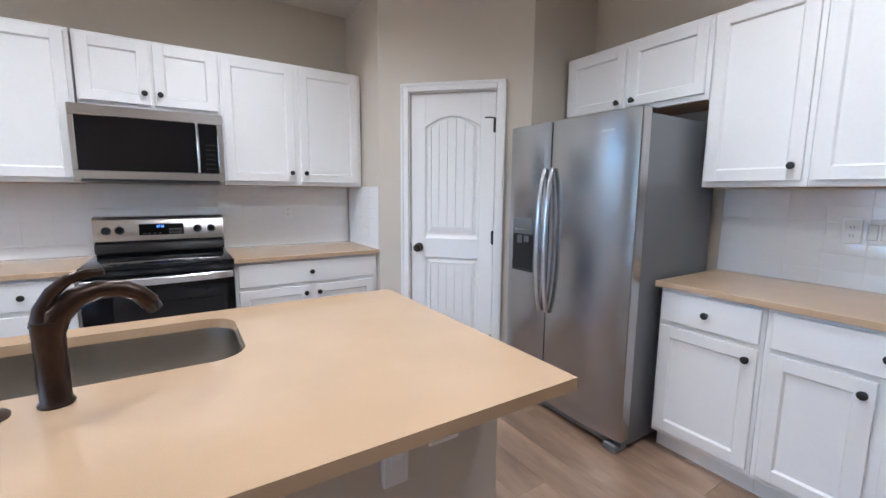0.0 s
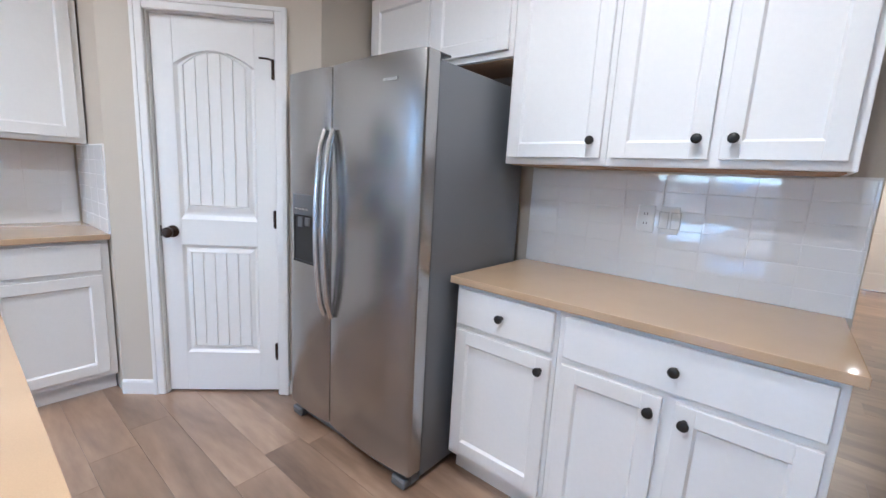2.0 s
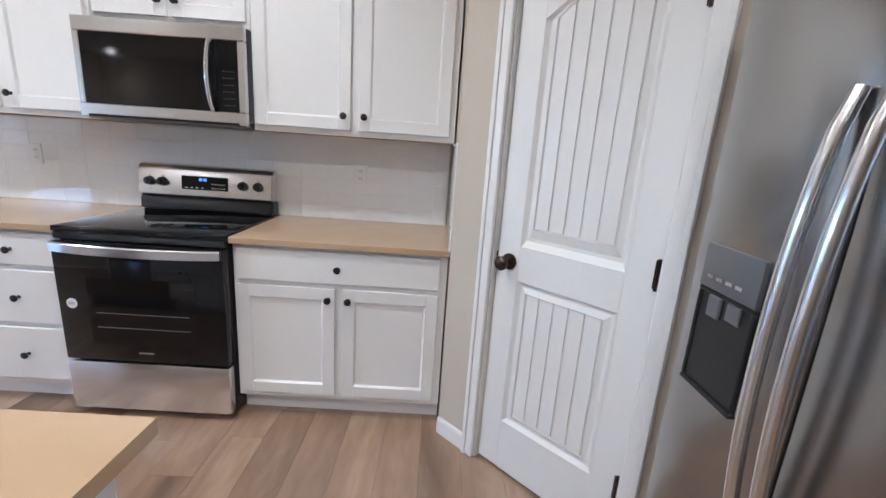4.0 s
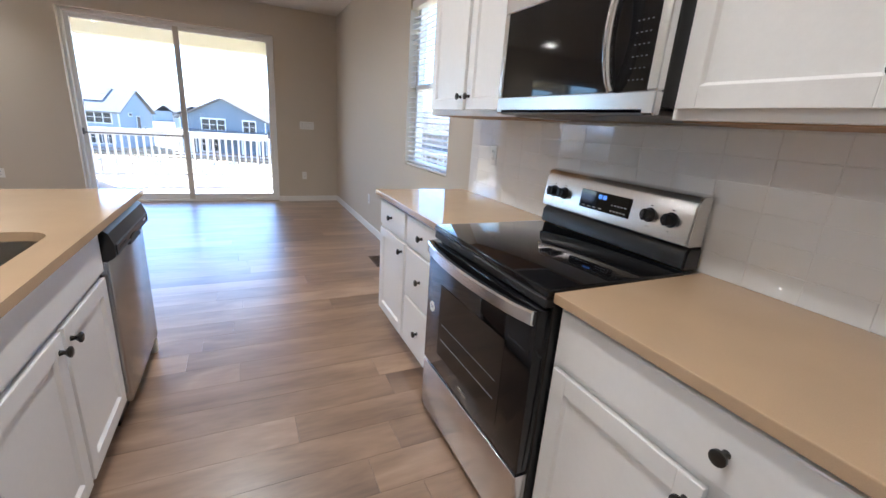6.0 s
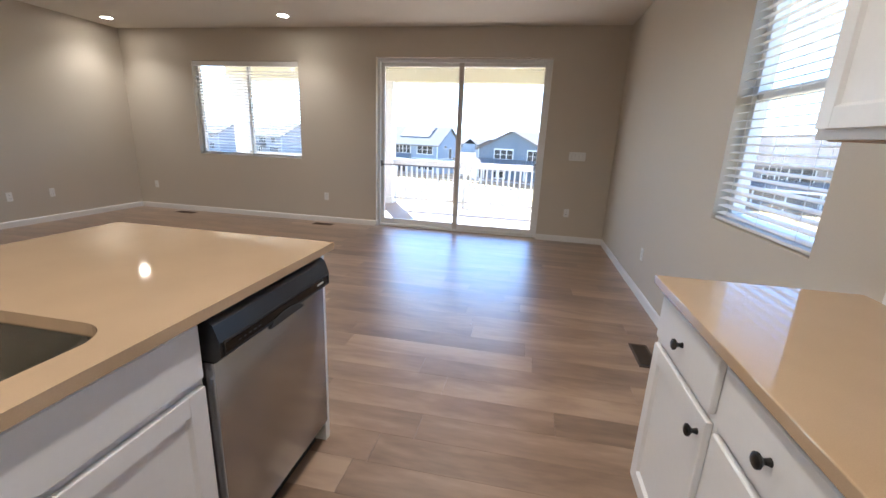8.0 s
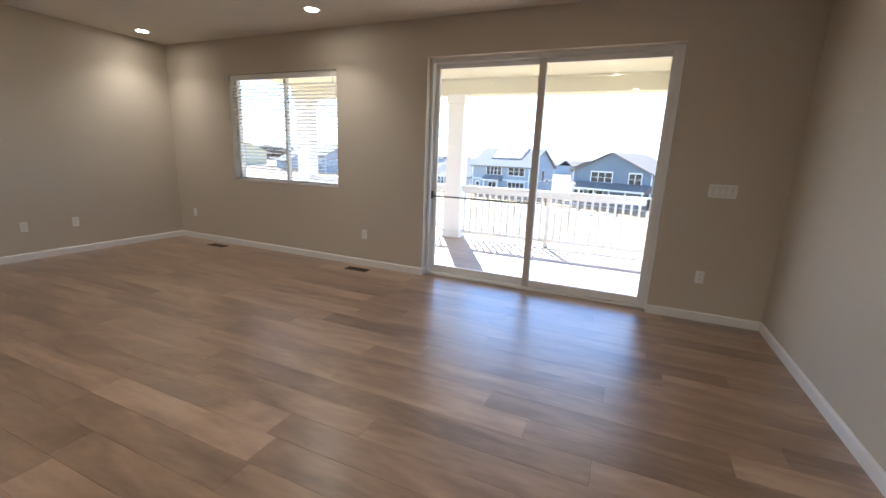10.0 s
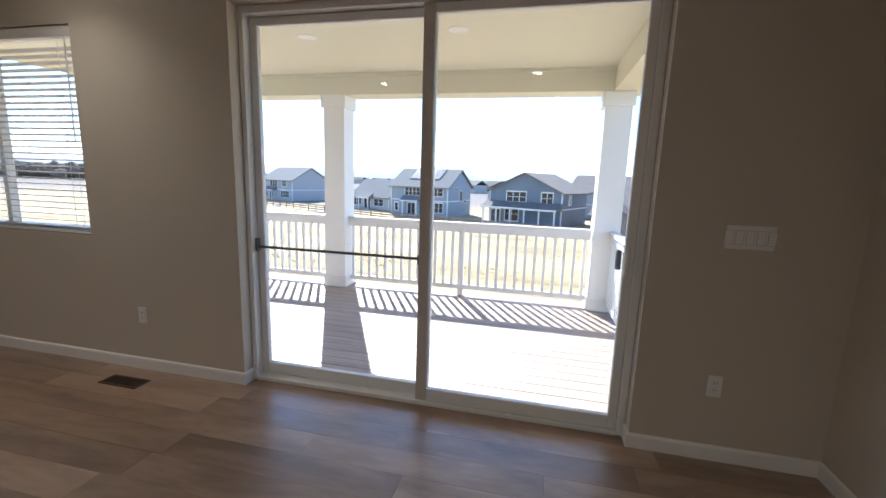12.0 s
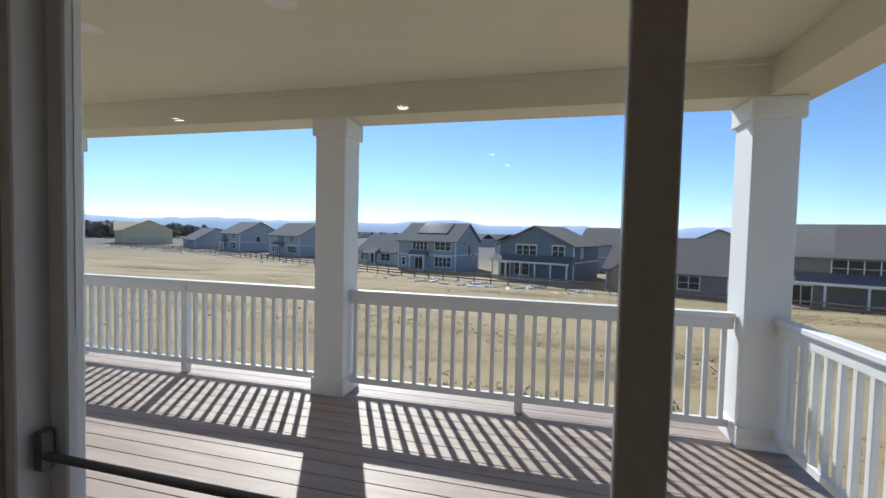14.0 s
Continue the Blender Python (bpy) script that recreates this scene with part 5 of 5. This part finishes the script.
def house(x, y, a, w, d, eave, rise, side, roofm, label, along="x", wins=(), porch=None, wing=None, pv=False, side_wins=(), z=GZ):
    """x, y: front-left corner; a: heading of its front; windows as (x, z, w, h, lights)."""
    h = base("house", pose(x, y, z, 0, 0, 90 + a), label, "house", "houses across the field")
    bm = bmesh.new()
    gable_wall(bm, 0, w, 0, d, eave, rise, along)
    finish("wall", bm, side, h)
    bm = bmesh.new()
    gable_roof(bm, 0, w, 0, d, eave, rise, along=along)
    finish("roof", bm, roofm, h)
    cb = [(-0.06, 0.10, -0.06, 0.10, 0, eave), (w - 0.10, w + 0.06, -0.06, 0.10, 0, eave)]
    if eave > 4:
        cb += [(0, w, -0.05, 0.02, eave * 0.5, eave * 0.5 + 0.18), (w - 0.02, w + 0.05, 0.1, d, eave * 0.5, eave * 0.5 + 0.18)]
    pieces("trim_board", cb, HTRIM, h)
    for wx, wz, ww, wh, n in wins:
        house_window(h, wx, wz, ww, wh, n)
    for wy, wz, ww, wh in side_wins:
        pieces("side_window", [(w - 0.02, w + 0.09, wy - 0.1, wy + ww + 0.1, wz - 0.1, wz + wh + 0.1)], HTRIM, h)
        pieces("side_pane", [(w + 0.07, w + 0.10, wy, wy + ww, wz, wz + wh)], HGLASS, h)
    if porch:
        p0, p1, pd, ph = porch
        bm = bmesh.new()
        vs = [[bm.verts.new((px, py, pz)) for px in (p0 - 0.3, p1 + 0.3)] for py, pz in ((0.0, ph + 0.9), (-pd - 0.3, ph), (-pd - 0.3, ph - 0.25), (0.0, ph - 0.25))]
        for i in range(4):
            j = (i + 1) % 4
            bm.faces.new((vs[i][0], vs[i][1], vs[j][1], vs[j][0]))
        bm.faces.new([v[0] for v in vs])
        bm.faces.new([v[1] for v in vs])
        finish("porch_roof", bm, roofm, h)
        n = max(2, int((p1 - p0) / 2.4) + 1)
        for i in range(n):
            px = p0 + 0.1 + (p1 - p0 - 0.2) * i / (n - 1)
            box("porch_post", (px - 0.1, px + 0.1, -pd - 0.1, -pd + 0.1, 0, ph - 0.2), HTRIM, h)
        pieces("porch_fascia", [(p0 - 0.3, p1 + 0.3, -pd - 0.36, -pd - 0.301, ph - 0.28, ph - 0.02)], HTRIM, h)
        box("porch_deck", (p0, p1, -pd, -0.02, 0, 0.35), SIDE_GREY, h)
        box("glass_door", (p0 + 0.6, p0 + 2.2, -0.08, 0.01, 0.36, 2.4), HGLASS, h)
        boxes("door_frame", [(p0 + 0.45, p0 + 0.6, -0.1, 0.01, 0.36, 2.55), (p0 + 2.2, p0 + 2.35, -0.1, 0.01, 0.36, 2.55), (p0 + 1.35, p0 + 1.45, -0.1, 0.01, 0.36, 2.4), (p0 + 0.6, p0 + 2.2, -0.1, 0.01, 2.4, 2.55)], HTRIM, h)
    if wing:
        wx0, wx1, wd, we, wr = wing
        bm = bmesh.new()
        gable_wall(bm, wx0, wx1, -wd, -0.01, we, wr, "y")
        finish("wing_wall", bm, side, h)
        bm = bmesh.new()
        gable_roof(bm, wx0, wx1, -wd, d * 0.4, we, wr, 0.4, "y")
        finish("wing_roof", bm, roofm, h)
    if pv:
        bm = bmesh.new()
        s = rise / (d / 2)
        for i in range(5):
            for j in range(2):
                x0 = 3.0 + i * 1.3
                y0 = 1.9 + j * 1.75
                vs = [bm.verts.new((px, py, eave + s * py + dz)) for dz in (0.06, 0.14) for px, py in ((x0, y0), (x0 + 1.25, y0), (x0 + 1.25, y0 + 1.68), (x0, y0 + 1.68))]
                bm.faces.new(vs[4:])
                bm.faces.new(vs[:4])
                for k in range(4):
                    bm.faces.new((vs[k], vs[(k + 1) % 4], vs[4 + (k + 1) % 4], vs[4 + k]))
        tagged(finish("solar_panel", bm, PVGLASS, h), kind="stuff")
    return h


house(-80.9, -26.3, -13, 12.2, 11, 5.8, 3.2, SIDE_BLUE, ROOF, "slate blue two-storey house with white trim and solar panels", wins=[(3.2, 3.9, 3.2, 1.5, 4), (8.0, 3.9, 3.2, 1.5, 3), (8.0, 0.9, 3.3, 1.7, 4), (0.9, 0.9, 0.7, 1.4, 1)], porch=(3.2, 6.4, 1.2, 3.0), pv=True, side_wins=((5.4, 3.0, 1.1, 1.9), (7.5, 2.6, 0.9, 0.6), (3, 5.0, 1, 0.4)))
house(-74.6, -6.2, -23, 12.6, 12, 5.7, 2.9, SIDE_DARK, ROOFB, "dark blue two-storey house with a wide back porch", along="y", wins=[(3.2, 3.9, 3.4, 1.5, 3), (9.3, 3.8, 1.8, 1.6, 2), (3.0, 0.7, 2.4, 2.2, 2)], porch=(-0.2, 12.4, 2.0, 3.0), side_wins=((3, 3.6, 1, 1.5),))
house(-64.5, 9.3, -24, 13.5, 13, 3.1, 4.0, SIDE_BROWN, ROOFB, "brown one-storey house with a low wide roof", wins=[(8.5, 1.0, 2.2, 1.5, 2)], wing=(1.2, 5.6, 2.0, 3.0, 1.6), side_wins=((4, 1, 1.5, 1.2),))
house(-57.5, 25.5, -26, 15.5, 12, 5.7, 3.3, SIDE_BROWN, ROOFB, "brown two-storey house with a covered back porch", wins=[(4.5, 3.6, 4.6, 1.6, 4), (11.2, 3.6, 3.6, 1.7, 3), (11.0, 0.9, 3.6, 1.8, 2)], porch=(0.8, 10.2, 2.0, 3.0))
house(-91.0, -39.5, -17, 10.5, 11, 3.0, 3.6, SIDE_WHITE, ROOF, "pale one-storey house with a grey roof", wins=[(0.8, 0.9, 2.0, 1.4, 3), (6.6, 0.9, 2.4, 1.4, 2)], porch=(3.2, 6.0, 1.4, 2.7))
house(-107.0, -74.5, -22, 14.0, 12, 5.7, 3.3, SIDE_GREY, ROOF, "light grey two-storey house with white trim", wins=[(4.2, 3.8, 3.2, 1.5, 3), (9.8, 3.8, 1.6, 1.5, 2), (9.0, 0.9, 3.6, 1.7, 4), (0.8, 0.9, 2.0, 1.5, 2)], porch=(3.4, 7.0, 1.4, 2.9))
house(-122.0, -104.5, -30, 17.0, 13, 5.7, 3.6, SIDE_GREY, ROOF, "blue-grey two-storey house with a plain gable", wins=[(3, 3.8, 3.4, 1.5, 3), (10.0, 0.9, 3.6, 1.7, 3), (11, 3.9, 2.6, 1.3, 3)], porch=(3.4, 7.0, 1.4, 2.9), side_wins=((5, 3, 1.2, 1.6),))
house(-133.0, -131.0, -34, 20.0, 13, 3.1, 4.0, SIDE_GREY, ROOF, "grey one-storey house with a long roof", wins=[(9.5, 0.9, 4.6, 1.7, 4), (15.5, 0.9, 2.2, 1.8, 2)])
house(-150.0, -181.0, -38, 26.0, 16, 6.0, 3.8, SHEATH, SHEATH, "unfinished house with bare yellow wood sheathing", wins=[(2, 4.0, 3.0, 1.6, 2), (8, 3.8, 2.4, 1.4, 2), (14, 3.9, 3, 1.6, 2), (3.5, 0.8, 2, 2.2, 1), (18, 0.8, 2, 2.2, 1)], wing=(14, 25, 3, 5.6, 3.2))
house(-95.0, 8.0, -24, 13, 11, 5.7, 3.2, SIDE_GREY, ROOFB, "grey two-storey house behind the first row", wins=[(8, 3.8, 2.6, 1.5, 2), (8, 1.0, 2.6, 1.5, 2)])
house(-88.0, 24.0, -24, 13, 11, 5.6, 3.2, SIDE_WHITE, ROOFB, "pale two-storey house behind the first row", along="y", wins=[(2, 3.8, 2, 1.4, 2), (8, 3.8, 2.6, 1.5, 2)])


def fence():
    """Three-rail field fence along the back yards."""
    f = base("field_fence", pose(0, 0, 0), "weathered brown split rail fence along the yards", "fence")
    line = [(-121, -150), (-97, -80), (-70, -24), (-61, 4), (-53, 24), (-44, 42)]
    posts, bm = [], bmesh.new()
    for (xa, ya), (xb, yb) in zip(line, line[1:]):
        n = max(1, int(math.hypot(xb - xa, yb - ya) / 2.6))
        ang = math.degrees(math.atan2(yb - ya, xb - xa))
        for i in range(n):
            u = i / n
            posts.append((xa + (xb - xa) * u, ya + (yb - ya) * u, ang))
        ln = math.hypot(xb - xa, yb - ya)
        for zz in (0.35, 0.75, 1.15):
            g = bmesh.ops.create_cube(bm, size=1, matrix=pose((xa + xb) / 2, (ya + yb) / 2, GZ + zz + 0.1, 0, 0, ang) @ Matrix.Diagonal((ln, 0.08, 0.17, 1)))
    tagged(finish("rail", bm, FENCEW, f), kind="stuff")
    first = box("post", (-0.07, 0.07, -0.07, 0.07, -0.5, 1.3), FENCEW, f)
    for i, (px, py, an) in enumerate(posts):
        o = first if i == 0 else new("post", first.data)
        o.parent = f
        o.matrix_basis = pose(px, py, GZ, 0, 0, an)


fence()


def debris():
    """Scraps of pale board, pipe and old snow along the fence."""
    rnd = random.Random(5)
    bm = bmesh.new()
    line = [(-118, -148), (-95, -80), (-67, -24), (-58, 4), (-50, 24)]
    for k in range(150):
        i = rnd.randrange(len(line) - 1)
        u = rnd.random()
        x = line[i][0] + (line[i + 1][0] - line[i][0]) * u + rnd.uniform(-3.0, 3.5)
        y = line[i][1] + (line[i + 1][1] - line[i][1]) * u
        s = rnd.uniform(0.3, 1.0)
        bmesh.ops.create_cube(bm, size=1, matrix=pose(x, y, GZ + 0.12, rnd.uniform(-10, 10), rnd.uniform(-10, 10), rnd.uniform(0, 180)) @ Matrix.Diagonal((rnd.uniform(0.6, 2.6) * s, 0.45 * s, 0.22 * s, 1)))
    tagged(finish("debris", bm, SNOW), "pale building scraps and old snow by the fence", "debris", kind="stuff")


debris()


def far_town():
    """Rows of far roofs and bare trees on the plain."""
    rnd = random.Random(8)
    bm = bmesh.new()
    bw_ = bmesh.new()
    for k in range(150):
        x = -rnd.uniform(130, 900)
        y = rnd.uniform(-1.1, 0.75) * -x + 20
        if x > -190 and y < -60:
            continue
        w, d, e = rnd.uniform(9, 15), rnd.uniform(9, 13), rnd.choice((3.0, 5.4))
        b2 = bmesh.new()
        gable_roof(b2, 0, w, 0, d, e, 2.8, along=rnd.choice(("x", "y")))
        m = pose(x, y, GZ - 0.6 - 0.002 * -x, 0, 0, 66 + rnd.choice((0, 90)))
        b2.transform(m)
        me = bpy.data.meshes.new("tmp")
        b2.to_mesh(me)
        b2.free()
        bm.from_mesh(me)
        bpy.data.meshes.remove(me)
        b3 = bmesh.new()
        add_box(b3, 0, w, 0, d, -3, e + 0.1)
        b3.transform(m)
        me = bpy.data.meshes.new("tmp")
        b3.to_mesh(me)
        b3.free()
        bw_.from_mesh(me)
        bpy.data.meshes.remove(me)
    roofs = finish("far_houses", bm, ROOFB)
    tagged(roofs, "many far brown and grey roofs on the plain", "houses", kind="stuff")
    walls = finish("far_house_walls", bw_, SIDE_WHITE, roofs)
    tagged(walls, kind="stuff")
    t = bmesh.new()
    bmesh.ops.create_icosphere(t, subdivisions=1, radius=1.0)
    unit = [v.co.copy() for v in t.verts]
    tri = [[v.index for v in f.verts] for f in t.faces]
    t.free()
    verts, faces = [], []
    for k in range(900):
        far = rnd.random() < 0.6
        x = -rnd.uniform(600, 2200) if far else -rnd.uniform(185, 260)
        y = rnd.uniform(-1.2, 0.8) * -x if far else rnd.uniform(-360, -230)
        h = rnd.uniform(4, 9)
        for q in range(5):
            r = rnd.uniform(0.8, 2.2)
            m = pose(x + rnd.uniform(-2, 2), y + rnd.uniform(-2.5, 2.5), GZ - (4 if far else 0) + h * rnd.uniform(0.35, 1.0), rnd.uniform(0, 90), rnd.uniform(0, 90)) @ Matrix.Diagonal((r, r, 1.5 * r, 1))
            o = len(verts)
            verts += [m @ v for v in unit]
            faces += [[o + i for i in f] for f in tri]
        m = pose(x, y, GZ - (4 if far else 0) + h / 2) @ Matrix.Diagonal((0.25, 0.25, h / 2, 1))
        o = len(verts)
        verts += [m @ v for v in unit]
        faces += [[o + i for i in f] for f in tri]
    me = bpy.data.meshes.new("far_trees")
    me.from_pydata(verts, [], faces)
    me.materials.append(FARTREE)
    tagged(new("far_trees", me), "bare brown trees far across the plain", "trees", kind="stuff")


far_town()


def mountains():
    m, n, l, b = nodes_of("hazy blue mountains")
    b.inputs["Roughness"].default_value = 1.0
    # Distance haze is painted in: pale blue base colour plus a faint blue glow.
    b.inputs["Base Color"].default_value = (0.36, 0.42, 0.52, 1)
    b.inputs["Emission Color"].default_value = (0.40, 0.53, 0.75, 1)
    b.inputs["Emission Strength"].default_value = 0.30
    geo = n.new("ShaderNodeNewGeometry")
    sp = n.new("ShaderNodeSeparateXYZ")
    l.new(geo.outputs["Position"], sp.inputs[0])
    ns = n.new("ShaderNodeTexNoise")
    ns.inputs["Scale"].default_value, ns.inputs["Detail"].default_value = 0.012, 6
    l.new(geo.outputs["Position"], ns.inputs["Vector"])
    ma = n.new("ShaderNodeMath")
    ma.operation = 'MULTIPLY_ADD'
    ma.inputs[1].default_value = 90
    l.new(ns.outputs[0], ma.inputs[0])
    l.new(sp.outputs["Z"], ma.inputs[2])
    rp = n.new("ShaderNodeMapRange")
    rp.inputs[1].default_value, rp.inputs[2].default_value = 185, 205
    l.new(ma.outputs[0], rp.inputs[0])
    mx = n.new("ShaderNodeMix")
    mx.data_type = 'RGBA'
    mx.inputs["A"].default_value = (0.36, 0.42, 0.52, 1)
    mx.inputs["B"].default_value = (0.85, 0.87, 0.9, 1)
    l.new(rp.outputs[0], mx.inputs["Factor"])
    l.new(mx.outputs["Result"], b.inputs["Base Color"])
    bm = bmesh.new()
    prev = None
    for i in range(241):
        u = i / 240
        ang = radians(118 + 150 * u)
        ca, sa = math.cos(ang), math.sin(ang)
        hgt = 92 + 46 * noise.noise((u * 14, 0, 0)) + 26 * noise.noise((u * 42, 3, 0)) + 10 * noise.noise((u * 130, 7, 0))
        hgt += 48 * math.exp(-((u - 0.50) / 0.03) ** 2) + 30 * math.exp(-((u - 0.24) / 0.05) ** 2)
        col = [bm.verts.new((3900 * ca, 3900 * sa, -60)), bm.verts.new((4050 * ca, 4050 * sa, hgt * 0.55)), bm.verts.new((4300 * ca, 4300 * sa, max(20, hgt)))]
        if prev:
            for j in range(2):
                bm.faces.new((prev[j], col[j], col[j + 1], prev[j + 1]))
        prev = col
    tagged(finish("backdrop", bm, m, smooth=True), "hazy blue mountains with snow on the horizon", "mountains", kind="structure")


mountains()

# ---- pieces: tiles and planks ----


def backsplash(name, m, length, z0, z1, label, shift=0.0):
    """Stacked white tiles on a grout bed; local x along the wall, front towards -y."""
    tw, th, gp = 0.1524, 0.0762, 0.0016
    bed = box(name, (0, length, -0.0085, -0.001, z0, z1), GROUT)
    bed.matrix_basis = m
    tagged(bed, label, "backsplash", kind="structure")
    shared = {}
    x = -shift
    while x < length - 0.004:
        a, b = max(x, 0.0005), min(x + tw, length - 0.0005)
        z = z0
        while z < z1 - 0.004:
            top = min(z + th, z1 - 0.0005)
            key = (round(b - a, 4), round(top - z, 4))
            if b - a > 0.006 and top - z > 0.006:
                if key not in shared:
                    bm = bmesh.new()
                    add_box(bm, 0, b - a, -0.0095, -0.004, 0, top - z, bevel=0.0012)
                    ob = finish("tile", bm, TILE, bed)
                    shared[key] = ob.data
                else:
                    ob = new("tile", shared[key])
                    ob.parent = bed
                ob.matrix_basis = pose(a, 0, z, RND.uniform(-0.12, 0.12), 0, RND.uniform(-0.12, 0.12))
            z += th + gp
        x += tw + gp


RND = random.Random(3)
backsplash("backsplash_north", pose(-1.36, WN, 0), 1.30 + 1.36 - 0.012, 0.9145, 1.387, "white glazed stacked tile backsplash behind the range", 0.05)
backsplash("backsplash_pantry", pose(PANTRY_A.x, WN - 0.012, 0, 0, 0, -90), WN - 0.012 - PANTRY_A.y - 0.004, 0.9145, 1.387, "white glazed tile return on the pantry side wall")
backsplash("backsplash_east", pose(FX, RY0 + 0.012, 0, 0, 0, -90), RY0 + 0.012 + 0.13, 0.9145, 1.387, "white glazed stacked tile backsplash beside the fridge")


def planks():
    """Floor planks that run from wall to wall along y; those round the kitchen aisle and the door are parts, the rest one sheet."""
    w, ln, gp = 0.182, 1.22, 0.0012
    rnd = random.Random(11)
    shared, rest, count = {}, [], 0
    x = WX
    while x < HALL_X:
        x1 = min(x + w, HALL_X)
        y = WS - rnd.uniform(0, ln)
        while y < WN:
            a, b = max(y, WS), min(y + ln, WN)
            if b - a > 0.02:
                near = -5.9 < x < 2.3 and b > -0.4
                if near and count < 298:
                    key = (round(x1 - x, 4), round(b - a, 3))
                    if key in shared:
                        ob = new("plank", shared[key])
                        ob.parent = sub
                    else:
                        bm = bmesh.new()
                        add_box(bm, gp / 2, x1 - x - gp / 2, gp / 2, b - a - gp / 2, -0.004, 0)
                        ob = finish("plank", bm, FLOOR, sub)
                        shared[key] = ob.data
                    ob.matrix_basis = pose(x, a, 0)
                    count += 1
                else:
                    rest.append((x + gp / 2, x1 - gp / 2, a + gp / 2, b - gp / 2))
            y += ln
        x += w
    rest.append((WX - 0.11, WX - gp, SL[0], SL[1]))
    verts, faces = [], []
    for x0, x1, y0, y1 in rest:
        o = len(verts)
        verts += [(x0, y0, 0), (x1, y0, 0), (x1, y1, 0), (x0, y1, 0), (x0, y0, -0.004), (x1, y0, -0.004), (x1, y1, -0.004), (x0, y1, -0.004)]
        faces += [[o + i for i in f] for f in ((0, 1, 2, 3), (4, 5, 1, 0), (5, 6, 2, 1), (6, 7, 3, 2), (7, 4, 0, 3))]
    me = bpy.data.meshes.new("plank_field")
    me.from_pydata(verts, [], faces)
    me.materials.append(FLOOR)
    ob = new("plank_field", me)
    ob.parent = sub
    tagged(ob, kind="stuff")


planks()
